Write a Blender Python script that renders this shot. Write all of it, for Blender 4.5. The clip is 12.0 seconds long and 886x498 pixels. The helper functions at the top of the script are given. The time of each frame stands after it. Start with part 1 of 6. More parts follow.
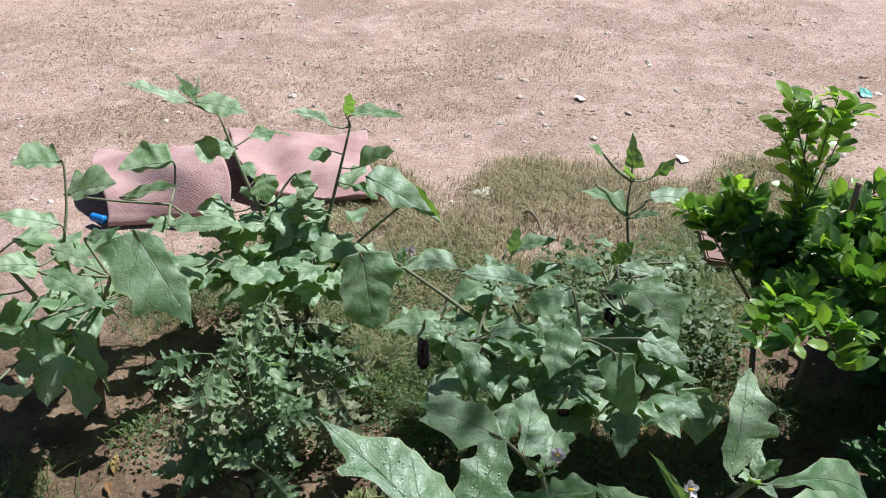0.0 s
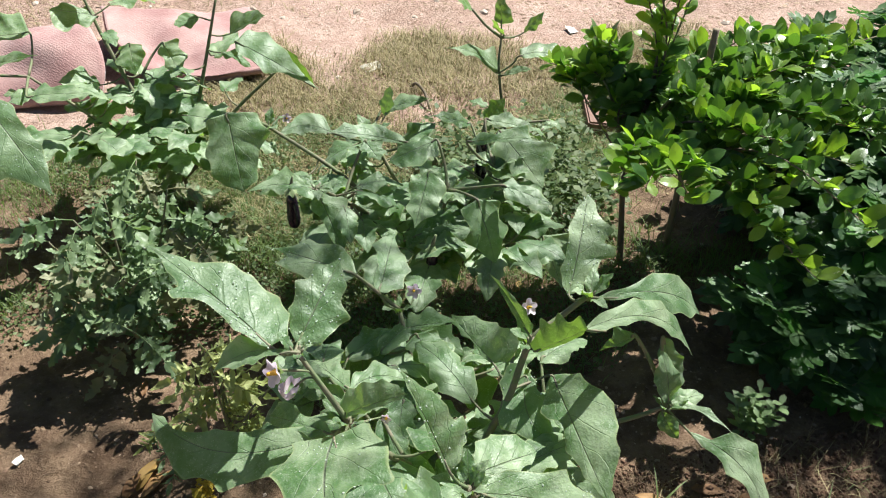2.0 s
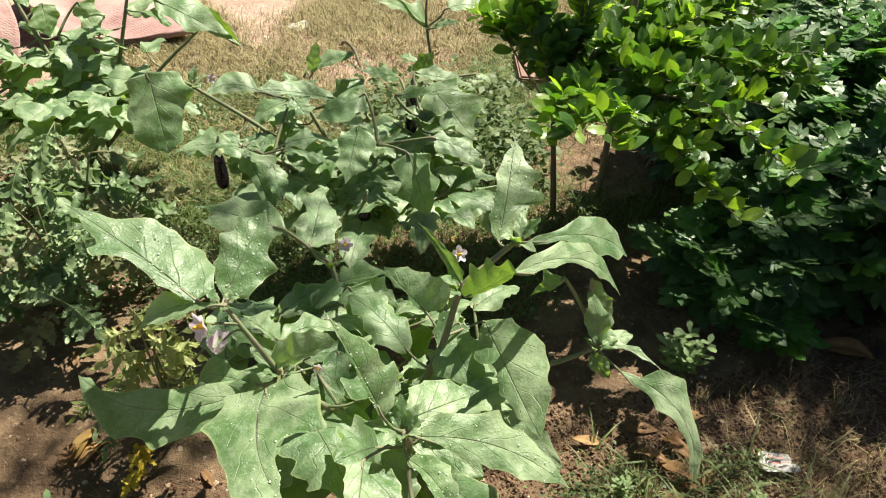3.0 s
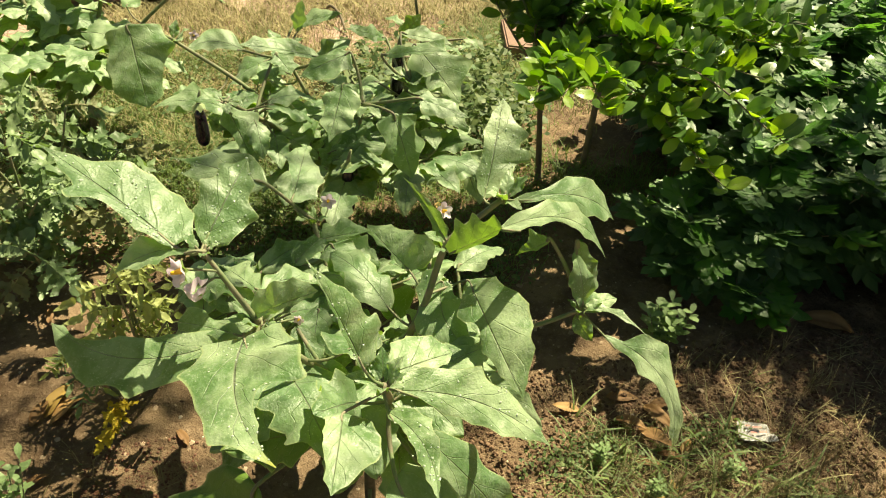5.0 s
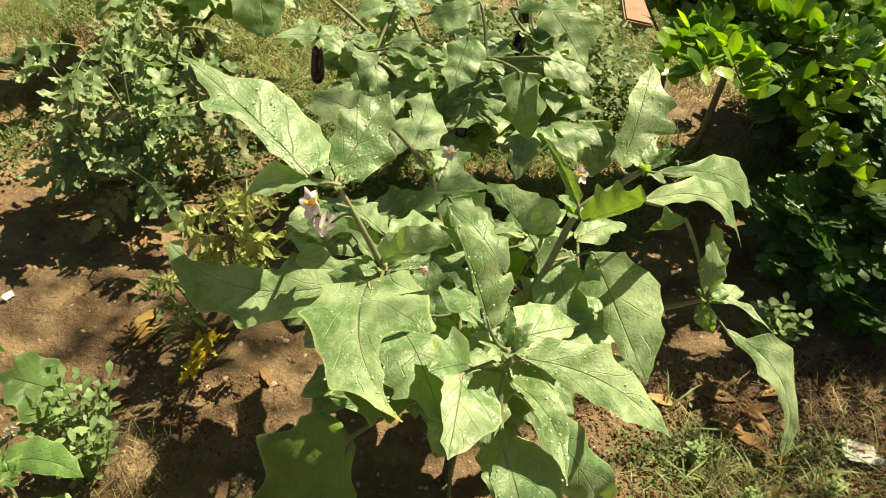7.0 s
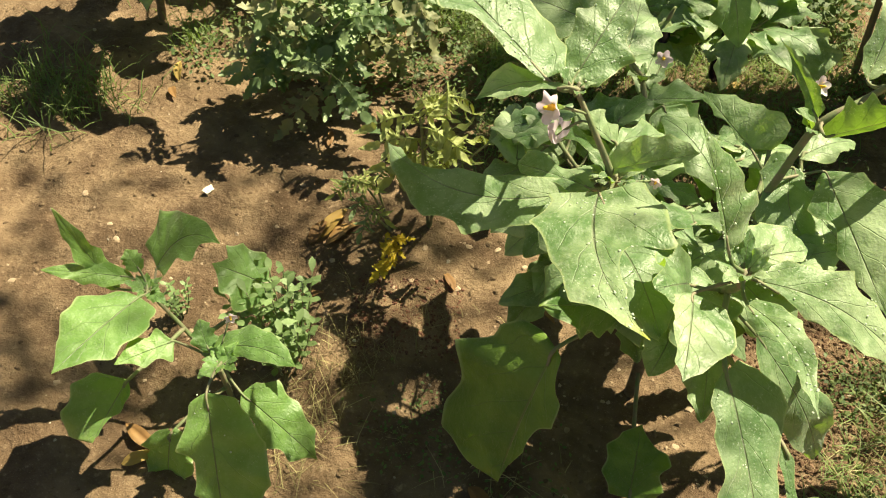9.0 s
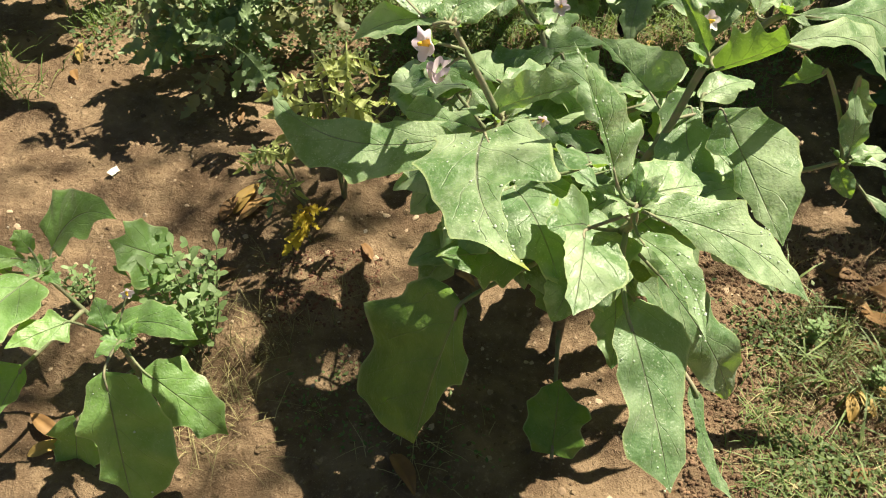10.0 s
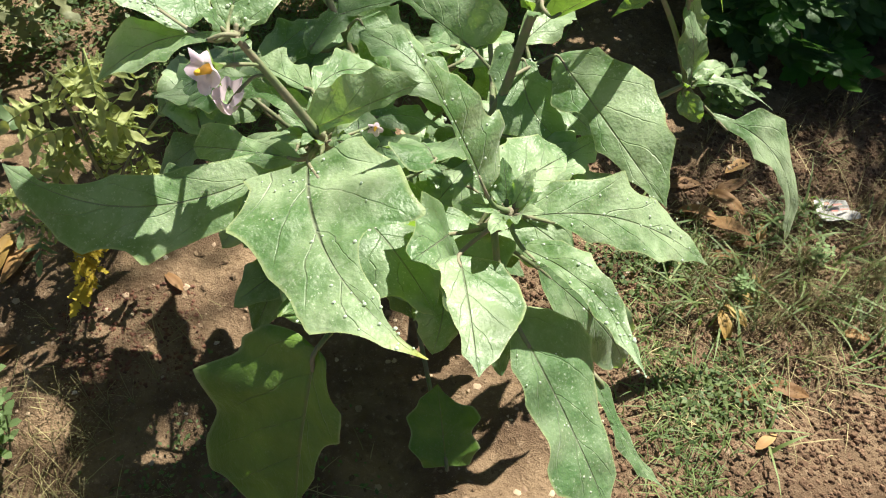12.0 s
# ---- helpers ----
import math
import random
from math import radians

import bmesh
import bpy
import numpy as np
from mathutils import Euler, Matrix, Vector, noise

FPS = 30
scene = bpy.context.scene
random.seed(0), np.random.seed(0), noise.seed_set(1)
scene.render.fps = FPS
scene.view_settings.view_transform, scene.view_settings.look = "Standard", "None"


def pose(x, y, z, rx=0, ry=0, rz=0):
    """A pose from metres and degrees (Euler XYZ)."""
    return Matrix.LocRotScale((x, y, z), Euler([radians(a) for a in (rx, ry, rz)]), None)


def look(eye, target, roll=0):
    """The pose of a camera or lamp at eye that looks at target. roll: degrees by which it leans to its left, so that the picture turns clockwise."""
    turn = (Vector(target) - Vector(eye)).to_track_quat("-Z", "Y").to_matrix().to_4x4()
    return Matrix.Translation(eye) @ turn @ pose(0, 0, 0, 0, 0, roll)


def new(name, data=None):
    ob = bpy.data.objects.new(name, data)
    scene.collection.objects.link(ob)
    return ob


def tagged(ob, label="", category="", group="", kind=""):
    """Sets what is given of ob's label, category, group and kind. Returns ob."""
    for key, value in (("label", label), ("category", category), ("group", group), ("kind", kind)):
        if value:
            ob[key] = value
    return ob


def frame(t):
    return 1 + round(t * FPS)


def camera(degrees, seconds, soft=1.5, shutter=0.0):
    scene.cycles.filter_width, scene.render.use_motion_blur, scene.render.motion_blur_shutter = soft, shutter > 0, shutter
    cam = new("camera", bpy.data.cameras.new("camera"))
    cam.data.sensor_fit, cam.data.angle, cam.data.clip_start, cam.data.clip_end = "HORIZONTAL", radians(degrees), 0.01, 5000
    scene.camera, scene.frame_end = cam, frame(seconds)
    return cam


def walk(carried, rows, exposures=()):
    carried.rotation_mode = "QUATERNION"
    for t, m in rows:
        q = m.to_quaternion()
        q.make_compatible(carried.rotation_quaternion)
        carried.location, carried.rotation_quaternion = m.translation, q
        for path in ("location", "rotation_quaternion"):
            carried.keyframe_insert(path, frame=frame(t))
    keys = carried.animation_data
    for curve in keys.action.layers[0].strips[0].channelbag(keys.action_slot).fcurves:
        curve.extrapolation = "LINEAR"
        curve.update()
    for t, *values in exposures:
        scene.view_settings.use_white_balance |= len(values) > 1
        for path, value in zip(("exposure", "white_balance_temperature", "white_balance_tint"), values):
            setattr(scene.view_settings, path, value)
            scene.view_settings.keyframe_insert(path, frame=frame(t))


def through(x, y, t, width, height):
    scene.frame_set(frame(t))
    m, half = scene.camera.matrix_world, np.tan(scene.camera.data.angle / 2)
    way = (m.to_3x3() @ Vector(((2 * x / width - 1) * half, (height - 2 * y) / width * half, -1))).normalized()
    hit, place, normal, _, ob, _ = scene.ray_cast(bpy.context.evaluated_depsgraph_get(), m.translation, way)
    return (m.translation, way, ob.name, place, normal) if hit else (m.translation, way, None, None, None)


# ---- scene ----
cam = camera(55.8, 12.0, soft=1.1)
PATH = [
    (0, (-0.002, 0.016, 1.609), (-0.011, 1.726, 0.571), -0.5),
    (0.5, (0.033, -0.003, 1.593), (0.044, 1.696, 0.538), -0.4),
    (1, (0.068, -0.028, 1.564), (0.117, 1.641, 0.463), 0.4),
    (1.5, (0.097, -0.043, 1.533), (0.204, 1.576, 0.365), 1.1),
    (2, (0.124, -0.063, 1.524), (0.289, 1.507, 0.296), 0.8),
    (2.5, (0.136, -0.081, 1.512), (0.356, 1.451, 0.245), 1.6),
    (3, (0.144, -0.082, 1.504), (0.438, 1.418, 0.215), 1.9),
    (5, (0.138, -0.089, 1.462), (0.474, 1.372, 0.138), 4.4),
    (5.5, (0.12, -0.093, 1.46), (0.455, 1.37, 0.138), 5.1),
    (6, (0.119, -0.073, 1.442), (0.431, 1.388, 0.113), 6.2),
    (6.5, (0.104, -0.053, 1.402), (0.409, 1.398, 0.06), 7.7),
    (7, (0.045, -0.037, 1.388), (0.248, 1.395, 0.007), 8.1),
    (7.5, (-0.059, -0.016, 1.401), (-0.047, 1.392, -0.019), 6.9),
    (9.5, (-0.069, -0.024, 1.332), (-0.161, 1.222, -0.229), 1.5),
    (10, (0.011, -0.036, 1.303), (0.024, 1.223, -0.251), 2.4),
    (10.5, (0.016, 0.033, 1.282), (0.115, 1.286, -0.273), 2.6),
    (11, (-0.055, 0.138, 1.286), (0.17, 1.337, -0.299), 1.8),
    (11.5, (-0.078, 0.163, 1.268), (0.364, 1.22, -0.371), 5.3),
    (12, (-0.011, 0.19, 1.217), (0.448, 1.231, -0.429), 7.7),
]
EXPOSURES = [(0.0, 0.68, 5600, 6), (2.5, 1.14, 6500, 3), (5.0, 1.35, 9200, -8), (7.5, 1.36, 9700, -8), (9.5, 1.42, 8300, -5), (11.0, 1.35, 6900, 1), (12.0, 1.35, 6800, 0)]
walk(cam, [(t, look(eye, target, roll)) for t, eye, target, roll in PATH], EXPOSURES)

# ---- sky and sun ----
SUN = Vector((0.45, 0.38, 0.84)).normalized()
world = bpy.data.worlds.new("sky")
scene.world = world
world.use_nodes = True
sky = world.node_tree.nodes.new("ShaderNodeTexSky")
sky.sky_type, sky.sun_disc = "NISHITA", False
sky.sun_elevation = math.asin(SUN.z)
sky.sun_rotation = math.atan2(SUN.x, SUN.y)
back = world.node_tree.nodes["Background"]
back.inputs["Strength"].default_value = 0.028
world.node_tree.links.new(sky.outputs["Color"], back.inputs["Color"])
sun = new("sun", bpy.data.lights.new("sun", "SUN"))
sun.data.energy, sun.data.angle, sun.data.color = 5.0, radians(0.53), (1.0, 0.95, 0.86)
sun.matrix_world = look(SUN * 20, (0, 0, 0))

# ---- materials ----


class Nodes:
    """A small writer for node materials."""

    def __init__(self, name):
        self.m = bpy.data.materials.new(name)
        self.m.use_nodes = True
        self.t = self.m.node_tree
        self.t.nodes.clear()

    def add(self, kind, **inputs):
        n = self.t.nodes.new(kind)
        for key, value in inputs.items():
            self.put(n, key.replace("_", " "), value)
        return n

    def put(self, n, key, value):
        socket = n.inputs[int(key) if key.isdigit() else key]
        if isinstance(value, bpy.types.NodeSocket):
            self.t.links.new(value, socket)
        elif isinstance(value, tuple) and len(value) == 3 and socket.type == "RGBA":
            socket.default_value = (*value, 1)
        else:
            socket.default_value = value

    def noise(self, scale, detail=4.0, at=None, rough=0.6, distort=0.0):
        n = self.add("ShaderNodeTexNoise", Scale=scale, Detail=detail, Roughness=rough, Distortion=distort)
        if at is not None:
            self.put(n, "Vector", at)
        return n.outputs["Fac"]

    def span(self, value, low, high, a=0.0, b=1.0):
        n = self.add("ShaderNodeMapRange")
        n.interpolation_type = "SMOOTHSTEP"
        for k, v in zip(("Value", "From Min", "From Max", "To Min", "To Max"), (value, low, high, a, b)):
            self.put(n, k, v)
        return n.outputs[0]

    def calc(self, op, a, b=0.0, c=0.0):
        n = self.t.nodes.new("ShaderNodeMath")
        n.operation = op
        for k, v in enumerate((a, b, c)):
            self.put(n, str(k), v)
        return n.outputs[0]

    def blend(self, fac, a, b, how="MIX"):
        n = self.t.nodes.new("ShaderNodeMix")
        n.data_type, n.blend_type = "RGBA", how
        self.put(n, "0", fac)
        self.put(n, "6", a)
        self.put(n, "7", b)
        return n.outputs[2]

    def bump(self, height, strength, distance):
        return self.add("ShaderNodeBump", Height=height, Strength=strength, Distance=distance).outputs[0]

    def place(self):
        return self.add("ShaderNodeNewGeometry").outputs["Position"]

    def own(self):
        """Coordinates of the thing itself, shifted at random from one object to the next."""
        info = self.add("ShaderNodeObjectInfo")
        n = self.t.nodes.new("ShaderNodeVectorMath")
        n.operation = "MULTIPLY_ADD"
        self.t.links.new(info.outputs["Random"], n.inputs[0])
        n.inputs[1].default_value = (37, 53, 71)
        self.t.links.new(self.add("ShaderNodeTexCoord").outputs["Object"], n.inputs[2])
        return n.outputs[0]

    def chance(self, island=False):
        if island:
            return self.add("ShaderNodeNewGeometry").outputs["Random Per Island"]
        return self.add("ShaderNodeObjectInfo").outputs["Random"]

    def done(self, color, rough=0.7, normal=None, through=None, share=0.3, metal=0.0, gloss=0.5, **more):
        """Ends the material; through: the colour of light that shines through a thin leaf, with its share."""
        p = self.add("ShaderNodeBsdfPrincipled")
        self.put(p, "Base Color", color)
        self.put(p, "Roughness", rough)
        self.put(p, "Metallic", metal)
        self.put(p, "Specular IOR Level", gloss)
        for k, v in more.items():
            self.put(p, k.replace("_", " "), v)
        if normal is not None:
            self.put(p, "Normal", normal)
        last = p.outputs[0]
        if through is not None:
            thin = self.add("ShaderNodeBsdfTranslucent")
            self.put(thin, "Color", through)
            if normal is not None:
                self.put(thin, "Normal", normal)
            mixed = self.add("ShaderNodeMixShader")
            self.put(mixed, "0", share)
            self.t.links.new(last, mixed.inputs[1])
            self.t.links.new(thin.outputs[0], mixed.inputs[2])
            last = mixed.outputs[0]
        self.t.links.new(last, self.add("ShaderNodeOutputMaterial").inputs[0])
        return self.m


def leaf_veins(k, count, slant, wide):
    """Height of the midrib and side veins from the leaf's own lengthwise and crosswise coordinates."""
    uv = k.add("ShaderNodeTexCoord").outputs["UV"]
    bent = k.add("ShaderNodeTexNoise", Scale=5.0, Detail=2.0)
    k.put(bent, "Vector", uv)
    xyz = k.add("ShaderNodeSeparateXYZ")
    k.put(xyz, "Vector", uv)
    along = k.calc("ADD", xyz.outputs[0], k.calc("MULTIPLY", k.calc("SUBTRACT", bent.outputs["Fac"], 0.5), 0.09))
    across = k.calc("ABSOLUTE", k.calc("MULTIPLY_ADD", xyz.outputs[1], 2.0, -1.0))
    rib = k.span(across, 0.004, 0.034, 1.0, 0.0)
    lane = k.calc("FRACT", k.calc("MULTIPLY", k.calc("SUBTRACT", along, k.calc("MULTIPLY", across, slant)), count))
    side = k.span(k.calc("ABSOLUTE", k.calc("SUBTRACT", lane, 0.5)), 0.0, wide, 1.0, 0.0)
    side = k.calc("MULTIPLY", side, k.span(across, 0.55, 0.95, 1.0, 0.0))
    return rib, side, xyz.outputs[0], across


def eggplant_leaf_material(name, aged=0.0, dark=(0.088, 0.176, 0.066), pale=(0.36, 0.455, 0.28), bloom=0.46, light=(0.31, 0.50, 0.05)):
    k = Nodes(name)
    at = k.own()
    rib, side, along, across = leaf_veins(k, 4.2, 0.30, 0.035)
    tone = k.noise(14, 3, at)
    dust = k.noise(95, 6, at, rough=0.7)
    spots = k.span(k.noise(95, 2, at, distort=1.0), 0.62, 0.7)
    green = k.blend(k.span(tone, 0.36, 0.64), dark, pale)
    green = k.blend(k.calc("MULTIPLY", k.span(dust, 0.45, 0.75), bloom), green, (0.47, 0.54, 0.40))
    green = k.blend(k.calc("MULTIPLY", spots, 0.22), green, (0.08, 0.14, 0.055))
    green = k.blend(k.calc("MULTIPLY", k.span(k.chance(), 0.3, 1.0), 0.55), green, (0.09, 0.175, 0.08))
    if aged:
        end = k.calc("MULTIPLY", k.span(k.calc("ADD", along, k.calc("MULTIPLY", tone, 0.5)), 1.1, 1.36), aged)
        green = k.blend(end, green, (0.40, 0.40, 0.05))
    patch = k.span(k.noise(22, 2, at), 0.42, 0.62)
    specks = k.calc("MULTIPLY", k.span(k.noise(330, 2, at), 0.60, 0.68), k.calc("MULTIPLY_ADD", patch, 0.85, 0.2))
    green = k.blend(k.calc("MULTIPLY", specks, min(0.6, 1.8 * bloom)), green, (0.58, 0.63, 0.48))
    edge = k.span(across, 0.93, 0.99)
    green = k.blend(k.calc("MULTIPLY", edge, 0.7), green, (0.38, 0.44, 0.22))
    green = k.blend(k.calc("MULTIPLY", side, 0.22), green, (0.13, 0.14, 0.10))
    green = k.blend(k.calc("MULTIPLY", rib, 0.4), green, (0.20, 0.17, 0.13))
    height = k.calc("SUBTRACT", k.calc("MULTIPLY_ADD", k.noise(300, 2, at), 0.2, k.noise(38, 3, at)), k.calc("ADD", k.calc("MULTIPLY", side, 0.22), k.calc("MULTIPLY", rib, 0.45)))
    normal = k.bump(height, 0.8, 0.0042)
    rough = k.span(dust, 0.3, 0.75, 0.38, 0.60)
    glow = k.blend(rib, light, (0.20, 0.24, 0.05))
    return k.done(green, rough, normal, glow, 0.36, gloss=0.6, Sheen_Weight=0.25, Sheen_Roughness=0.4)


def small_leaf_material(name, dark, pale, light, rough=0.4, share=0.3, island=False, count=6.0, rib_tone=(0.2, 0.28, 0.1)):
    k = Nodes(name)
    rib, side, along, across = leaf_veins(k, count, 0.35, 0.09)
    at = k.own()
    tone = k.calc("ADD", k.calc("MULTIPLY", k.chance(island), 0.7), k.calc("MULTIPLY", k.noise(60, 3, at), 0.4))
    green = k.blend(k.span(tone, 0.15, 0.95), dark, pale)
    green = k.blend(k.calc("MULTIPLY", rib, 0.5), green, rib_tone)
    normal = k.bump(k.calc("SUBTRACT", k.calc("MULTIPLY", k.noise(90, 2, at), 0.6), k.calc("ADD", rib, k.calc("MULTIPLY", side, 0.4))), 0.4, 0.0015)
    return k.done(green, rough, normal, light, share)


def stem_material(name, a, b, hair=0.5):
    k = Nodes(name)
    at = k.own()
    n = k.noise(45, 4, at)
    color = k.blend(k.span(n, 0.35, 0.68), a, b)
    return k.done(color, 0.65, k.bump(k.noise(420, 3, at), hair, 0.001), gloss=0.35)


def plain_material(name, a, b, scale, rough=0.7, bump=0.3, depth=0.002, island=False, through=None, share=0.25, **more):
    k = Nodes(name)
    at = k.own()
    tone = k.calc("MULTIPLY_ADD", k.noise(scale, 5, at), 0.7, k.calc("MULTIPLY", k.chance(island), 0.35))
    color = k.blend(k.span(tone, 0.25, 0.85), a, b)
    return k.done(color, rough, k.bump(k.noise(scale * 4, 4, at), bump, depth), through, share, **more)


def soil_material():
    """Damp tilled bed that passes into pale trodden earth with litter."""
    k = Nodes("garden soil")
    at = k.place()
    xyz = k.add("ShaderNodeSeparateXYZ")
    k.put(xyz, "Vector", at)
    big, mid, fine, grit = k.noise(1.4, 4, at), k.noise(9, 5, at), k.noise(70, 5, at), k.noise(420, 3, at)
    bed = k.blend(k.span(mid, 0.32, 0.7), (0.112, 0.067, 0.042), (0.245, 0.163, 0.106))
    bed = k.blend(k.span(fine, 0.55, 0.8), bed, (0.35, 0.245, 0.17))
    bed = k.blend(k.span(fine, 0.42, 0.25), bed, (0.09, 0.05, 0.026))
    yard = k.blend(k.span(mid, 0.3, 0.7), (0.41, 0.265, 0.215), (0.54, 0.385, 0.325))
    yard = k.blend(k.span(fine, 0.52, 0.78), yard, (0.62, 0.48, 0.42))
    litter = k.calc("MULTIPLY", k.span(k.noise(1.6, 4, at, distort=0.8), 0.45, 0.58), k.span(k.noise(110, 4, at), 0.47, 0.56))
    yard = k.blend(k.calc("MULTIPLY", litter, 0.75), yard, (0.155, 0.095, 0.06))
    wide = k.calc("MULTIPLY", k.calc("SUBTRACT", xyz.outputs[0], 0.5), 0.9)
    deep = k.calc("MULTIPLY", k.calc("SUBTRACT", xyz.outputs[1], 0.2), 1.0)
    edge = k.calc("POWER", k.calc("ADD", k.calc("POWER", k.calc("ABSOLUTE", wide), 3.0), k.calc("POWER", k.calc("ABSOLUTE", deep), 3.0)), 0.3333)
    edge = k.calc("MULTIPLY_ADD", k.noise(0.55, 4, at), 2.2, k.calc("ADD", edge, -0.9))
    far = k.span(k.calc("ADD", edge, k.calc("MULTIPLY", big, 0.9)), 2.8, 3.4)
    yard = k.blend(k.calc("MULTIPLY", k.span(k.noise(48, 5, at, rough=0.8), 0.465, 0.385), k.span(k.noise(1.1, 3, at), 0.36, 0.56, 0.25, 1.0)), yard, (0.28, 0.185, 0.135))
    color = k.blend(far, bed, yard)
    color = k.blend(k.calc("MULTIPLY", k.span(grit, 0.62, 0.72), 0.5), color, (0.52, 0.40, 0.30))
    height = k.calc("ADD", k.calc("MULTIPLY", fine, 1.0), k.calc("MULTIPLY", grit, 0.35))
    height = k.calc("ADD", height, k.calc("MULTIPLY", k.calc("MULTIPLY", k.noise(30, 5, at, rough=0.75), 1.1), far))
    return k.done(color, k.span(mid, 0.3, 0.7, 0.78, 0.95), k.bump(height, 1.0, 0.011), gloss=0.25)


SOIL = soil_material()
LEAF = eggplant_leaf_material("eggplant leaf")
LEAF_AGED = eggplant_leaf_material("ageing eggplant leaf", 0.9)
LEAF_FRESH = eggplant_leaf_material("fresh eggplant leaf", 0.25, (0.12, 0.235, 0.06), (0.19, 0.33, 0.10), 0.2, (0.33, 0.55, 0.05))
# old low leaves; the shade under the crown is put into their darker green
LEAF_OLD_SHADED = eggplant_leaf_material("shaded old lower eggplant leaf", 0.5, (0.07, 0.155, 0.020), (0.15, 0.255, 0.04), 0.10, (0.13, 0.25, 0.015))
STEM = stem_material("downy green stem", (0.15, 0.19, 0.09), (0.23, 0.19, 0.14))
WOODY = stem_material("brown woody stem", (0.11, 0.08, 0.05), (0.21, 0.16, 0.10))
PETAL = plain_material("lilac petal", (0.82, 0.66, 0.77), (0.93, 0.85, 0.91), 60, 0.6, 0.2, 0.001, through=(0.75, 0.6, 0.78), share=0.5)
ANTHER = plain_material("yellow anther", (0.75, 0.42, 0.03), (0.85, 0.58, 0.06), 90, 0.5)
FRUIT = plain_material("dark purple fruit skin", (0.012, 0.006, 0.016), (0.022, 0.010, 0.026), 20, 0.16, 0.05, 0.001)
LIME_OLD = small_leaf_material("mature lime leaf", (0.06, 0.125, 0.035), (0.135, 0.225, 0.06), (0.18, 0.40, 0.02), 0.27)
LIME_YOUNG = small_leaf_material("young lime leaf", (0.14, 0.26, 0.04), (0.27, 0.39, 0.06), (0.40, 0.64, 0.04), 0.33, 0.45)
LIME_SHOOT = small_leaf_material("shoot leaf of the lime", (0.15, 0.27, 0.04), (0.30, 0.42, 0.07), (0.42, 0.66, 0.04), 0.33, 0.5, island=True)
LIME_REST = small_leaf_material("inner lime leaf", (0.06, 0.12, 0.03), (0.13, 0.215, 0.055), (0.18, 0.38, 0.03), 0.28, island=True)
MUM = small_leaf_material("chrysanthemum leaf", (0.05, 0.105, 0.045), (0.13, 0.215, 0.09), (0.12, 0.30, 0.04), 0.42)
MUM_REST = small_leaf_material("inner chrysanthemum leaf", (0.05, 0.105, 0.045), (0.13, 0.215, 0.09), (0.12, 0.30, 0.04), 0.42, island=True)
MUM_TIP = small_leaf_material("tip leaf of the chrysanthemum", (0.06, 0.15, 0.035), (0.12, 0.23, 0.06), (0.2, 0.45, 0.05), 0.36, island=True)
MUM_YOUNG = small_leaf_material("young chrysanthemum leaf", (0.06, 0.17, 0.03), (0.10, 0.23, 0.04), (0.2, 0.5, 0.05), 0.42)
TOMATO = small_leaf_material("tomato leaf", (0.10, 0.16, 0.075), (0.25, 0.33, 0.17), (0.24, 0.38, 0.09), 0.45)
TOMATO_DRY = small_leaf_material("withered tomato leaf", (0.16, 0.17, 0.085), (0.36, 0.36, 0.22), (0.34, 0.36, 0.14), 0.55, rib_tone=(0.3, 0.24, 0.12))
TOMATO_PALE = small_leaf_material("yellowing tomato leaf", (0.26, 0.31, 0.09), (0.50, 0.53, 0.22), (0.45, 0.50, 0.08), 0.55)
YELLOW = small_leaf_material("yellow leaf", (0.44, 0.31, 0.025), (0.60, 0.46, 0.06), (0.6, 0.45, 0.03), 0.6, rib_tone=(0.45, 0.25, 0.03))
WEED = small_leaf_material("weed leaf", (0.11, 0.18, 0.075), (0.25, 0.34, 0.16), (0.25, 0.42, 0.06), 0.5, island=True)
CLOVER = small_leaf_material("low green weed", (0.05, 0.09, 0.03), (0.14, 0.175, 0.065), (0.2, 0.32, 0.06), 0.55, island=True)
DEAD = plain_material("dry brown leaf", (0.16, 0.075, 0.03), (0.42, 0.24, 0.10), 22, 0.7, 0.4, 0.002, through=(0.4, 0.2, 0.06), share=0.15)
DEAD_YELLOW = plain_material("faded yellow leaf", (0.32, 0.19, 0.055), (0.48, 0.33, 0.12), 22, 0.65, 0.4, 0.002, through=(0.5, 0.35, 0.06), share=0.2)
STRAW = plain_material("dry grass", (0.17, 0.145, 0.065), (0.50, 0.42, 0.23), 8, 0.75, 0.1, 0.001, island=True, through=(0.35, 0.3, 0.15), share=0.2)
GRASS = plain_material("green grass", (0.07, 0.115, 0.035), (0.19, 0.24, 0.085), 8, 0.6, 0.1, 0.001, island=True, through=(0.3, 0.45, 0.08), share=0.3)
CHIP = plain_material("dry litter", (0.16, 0.095, 0.06), (0.50, 0.37, 0.27), 20, 0.85, 0.4, 0.002, island=True)
HUSK = plain_material("dark red husk", (0.07, 0.022, 0.014), (0.19, 0.075, 0.045), 60, 0.7, 0.4, 0.002, island=True)
PEBBLE = plain_material("pale pebble", (0.34, 0.25, 0.19), (0.66, 0.57, 0.50), 30, 0.85, 0.4, 0.002, island=True)
CRUMB = plain_material("reddish earth crumb", (0.075, 0.042, 0.027), (0.235, 0.142, 0.098), 40, 0.92, 0.7, 0.004, island=True, gloss=0.2)
CLOD = plain_material("earth clod", (0.108, 0.068, 0.044), (0.236, 0.162, 0.108), 40, 0.9, 0.7, 0.004, island=True, gloss=0.2)


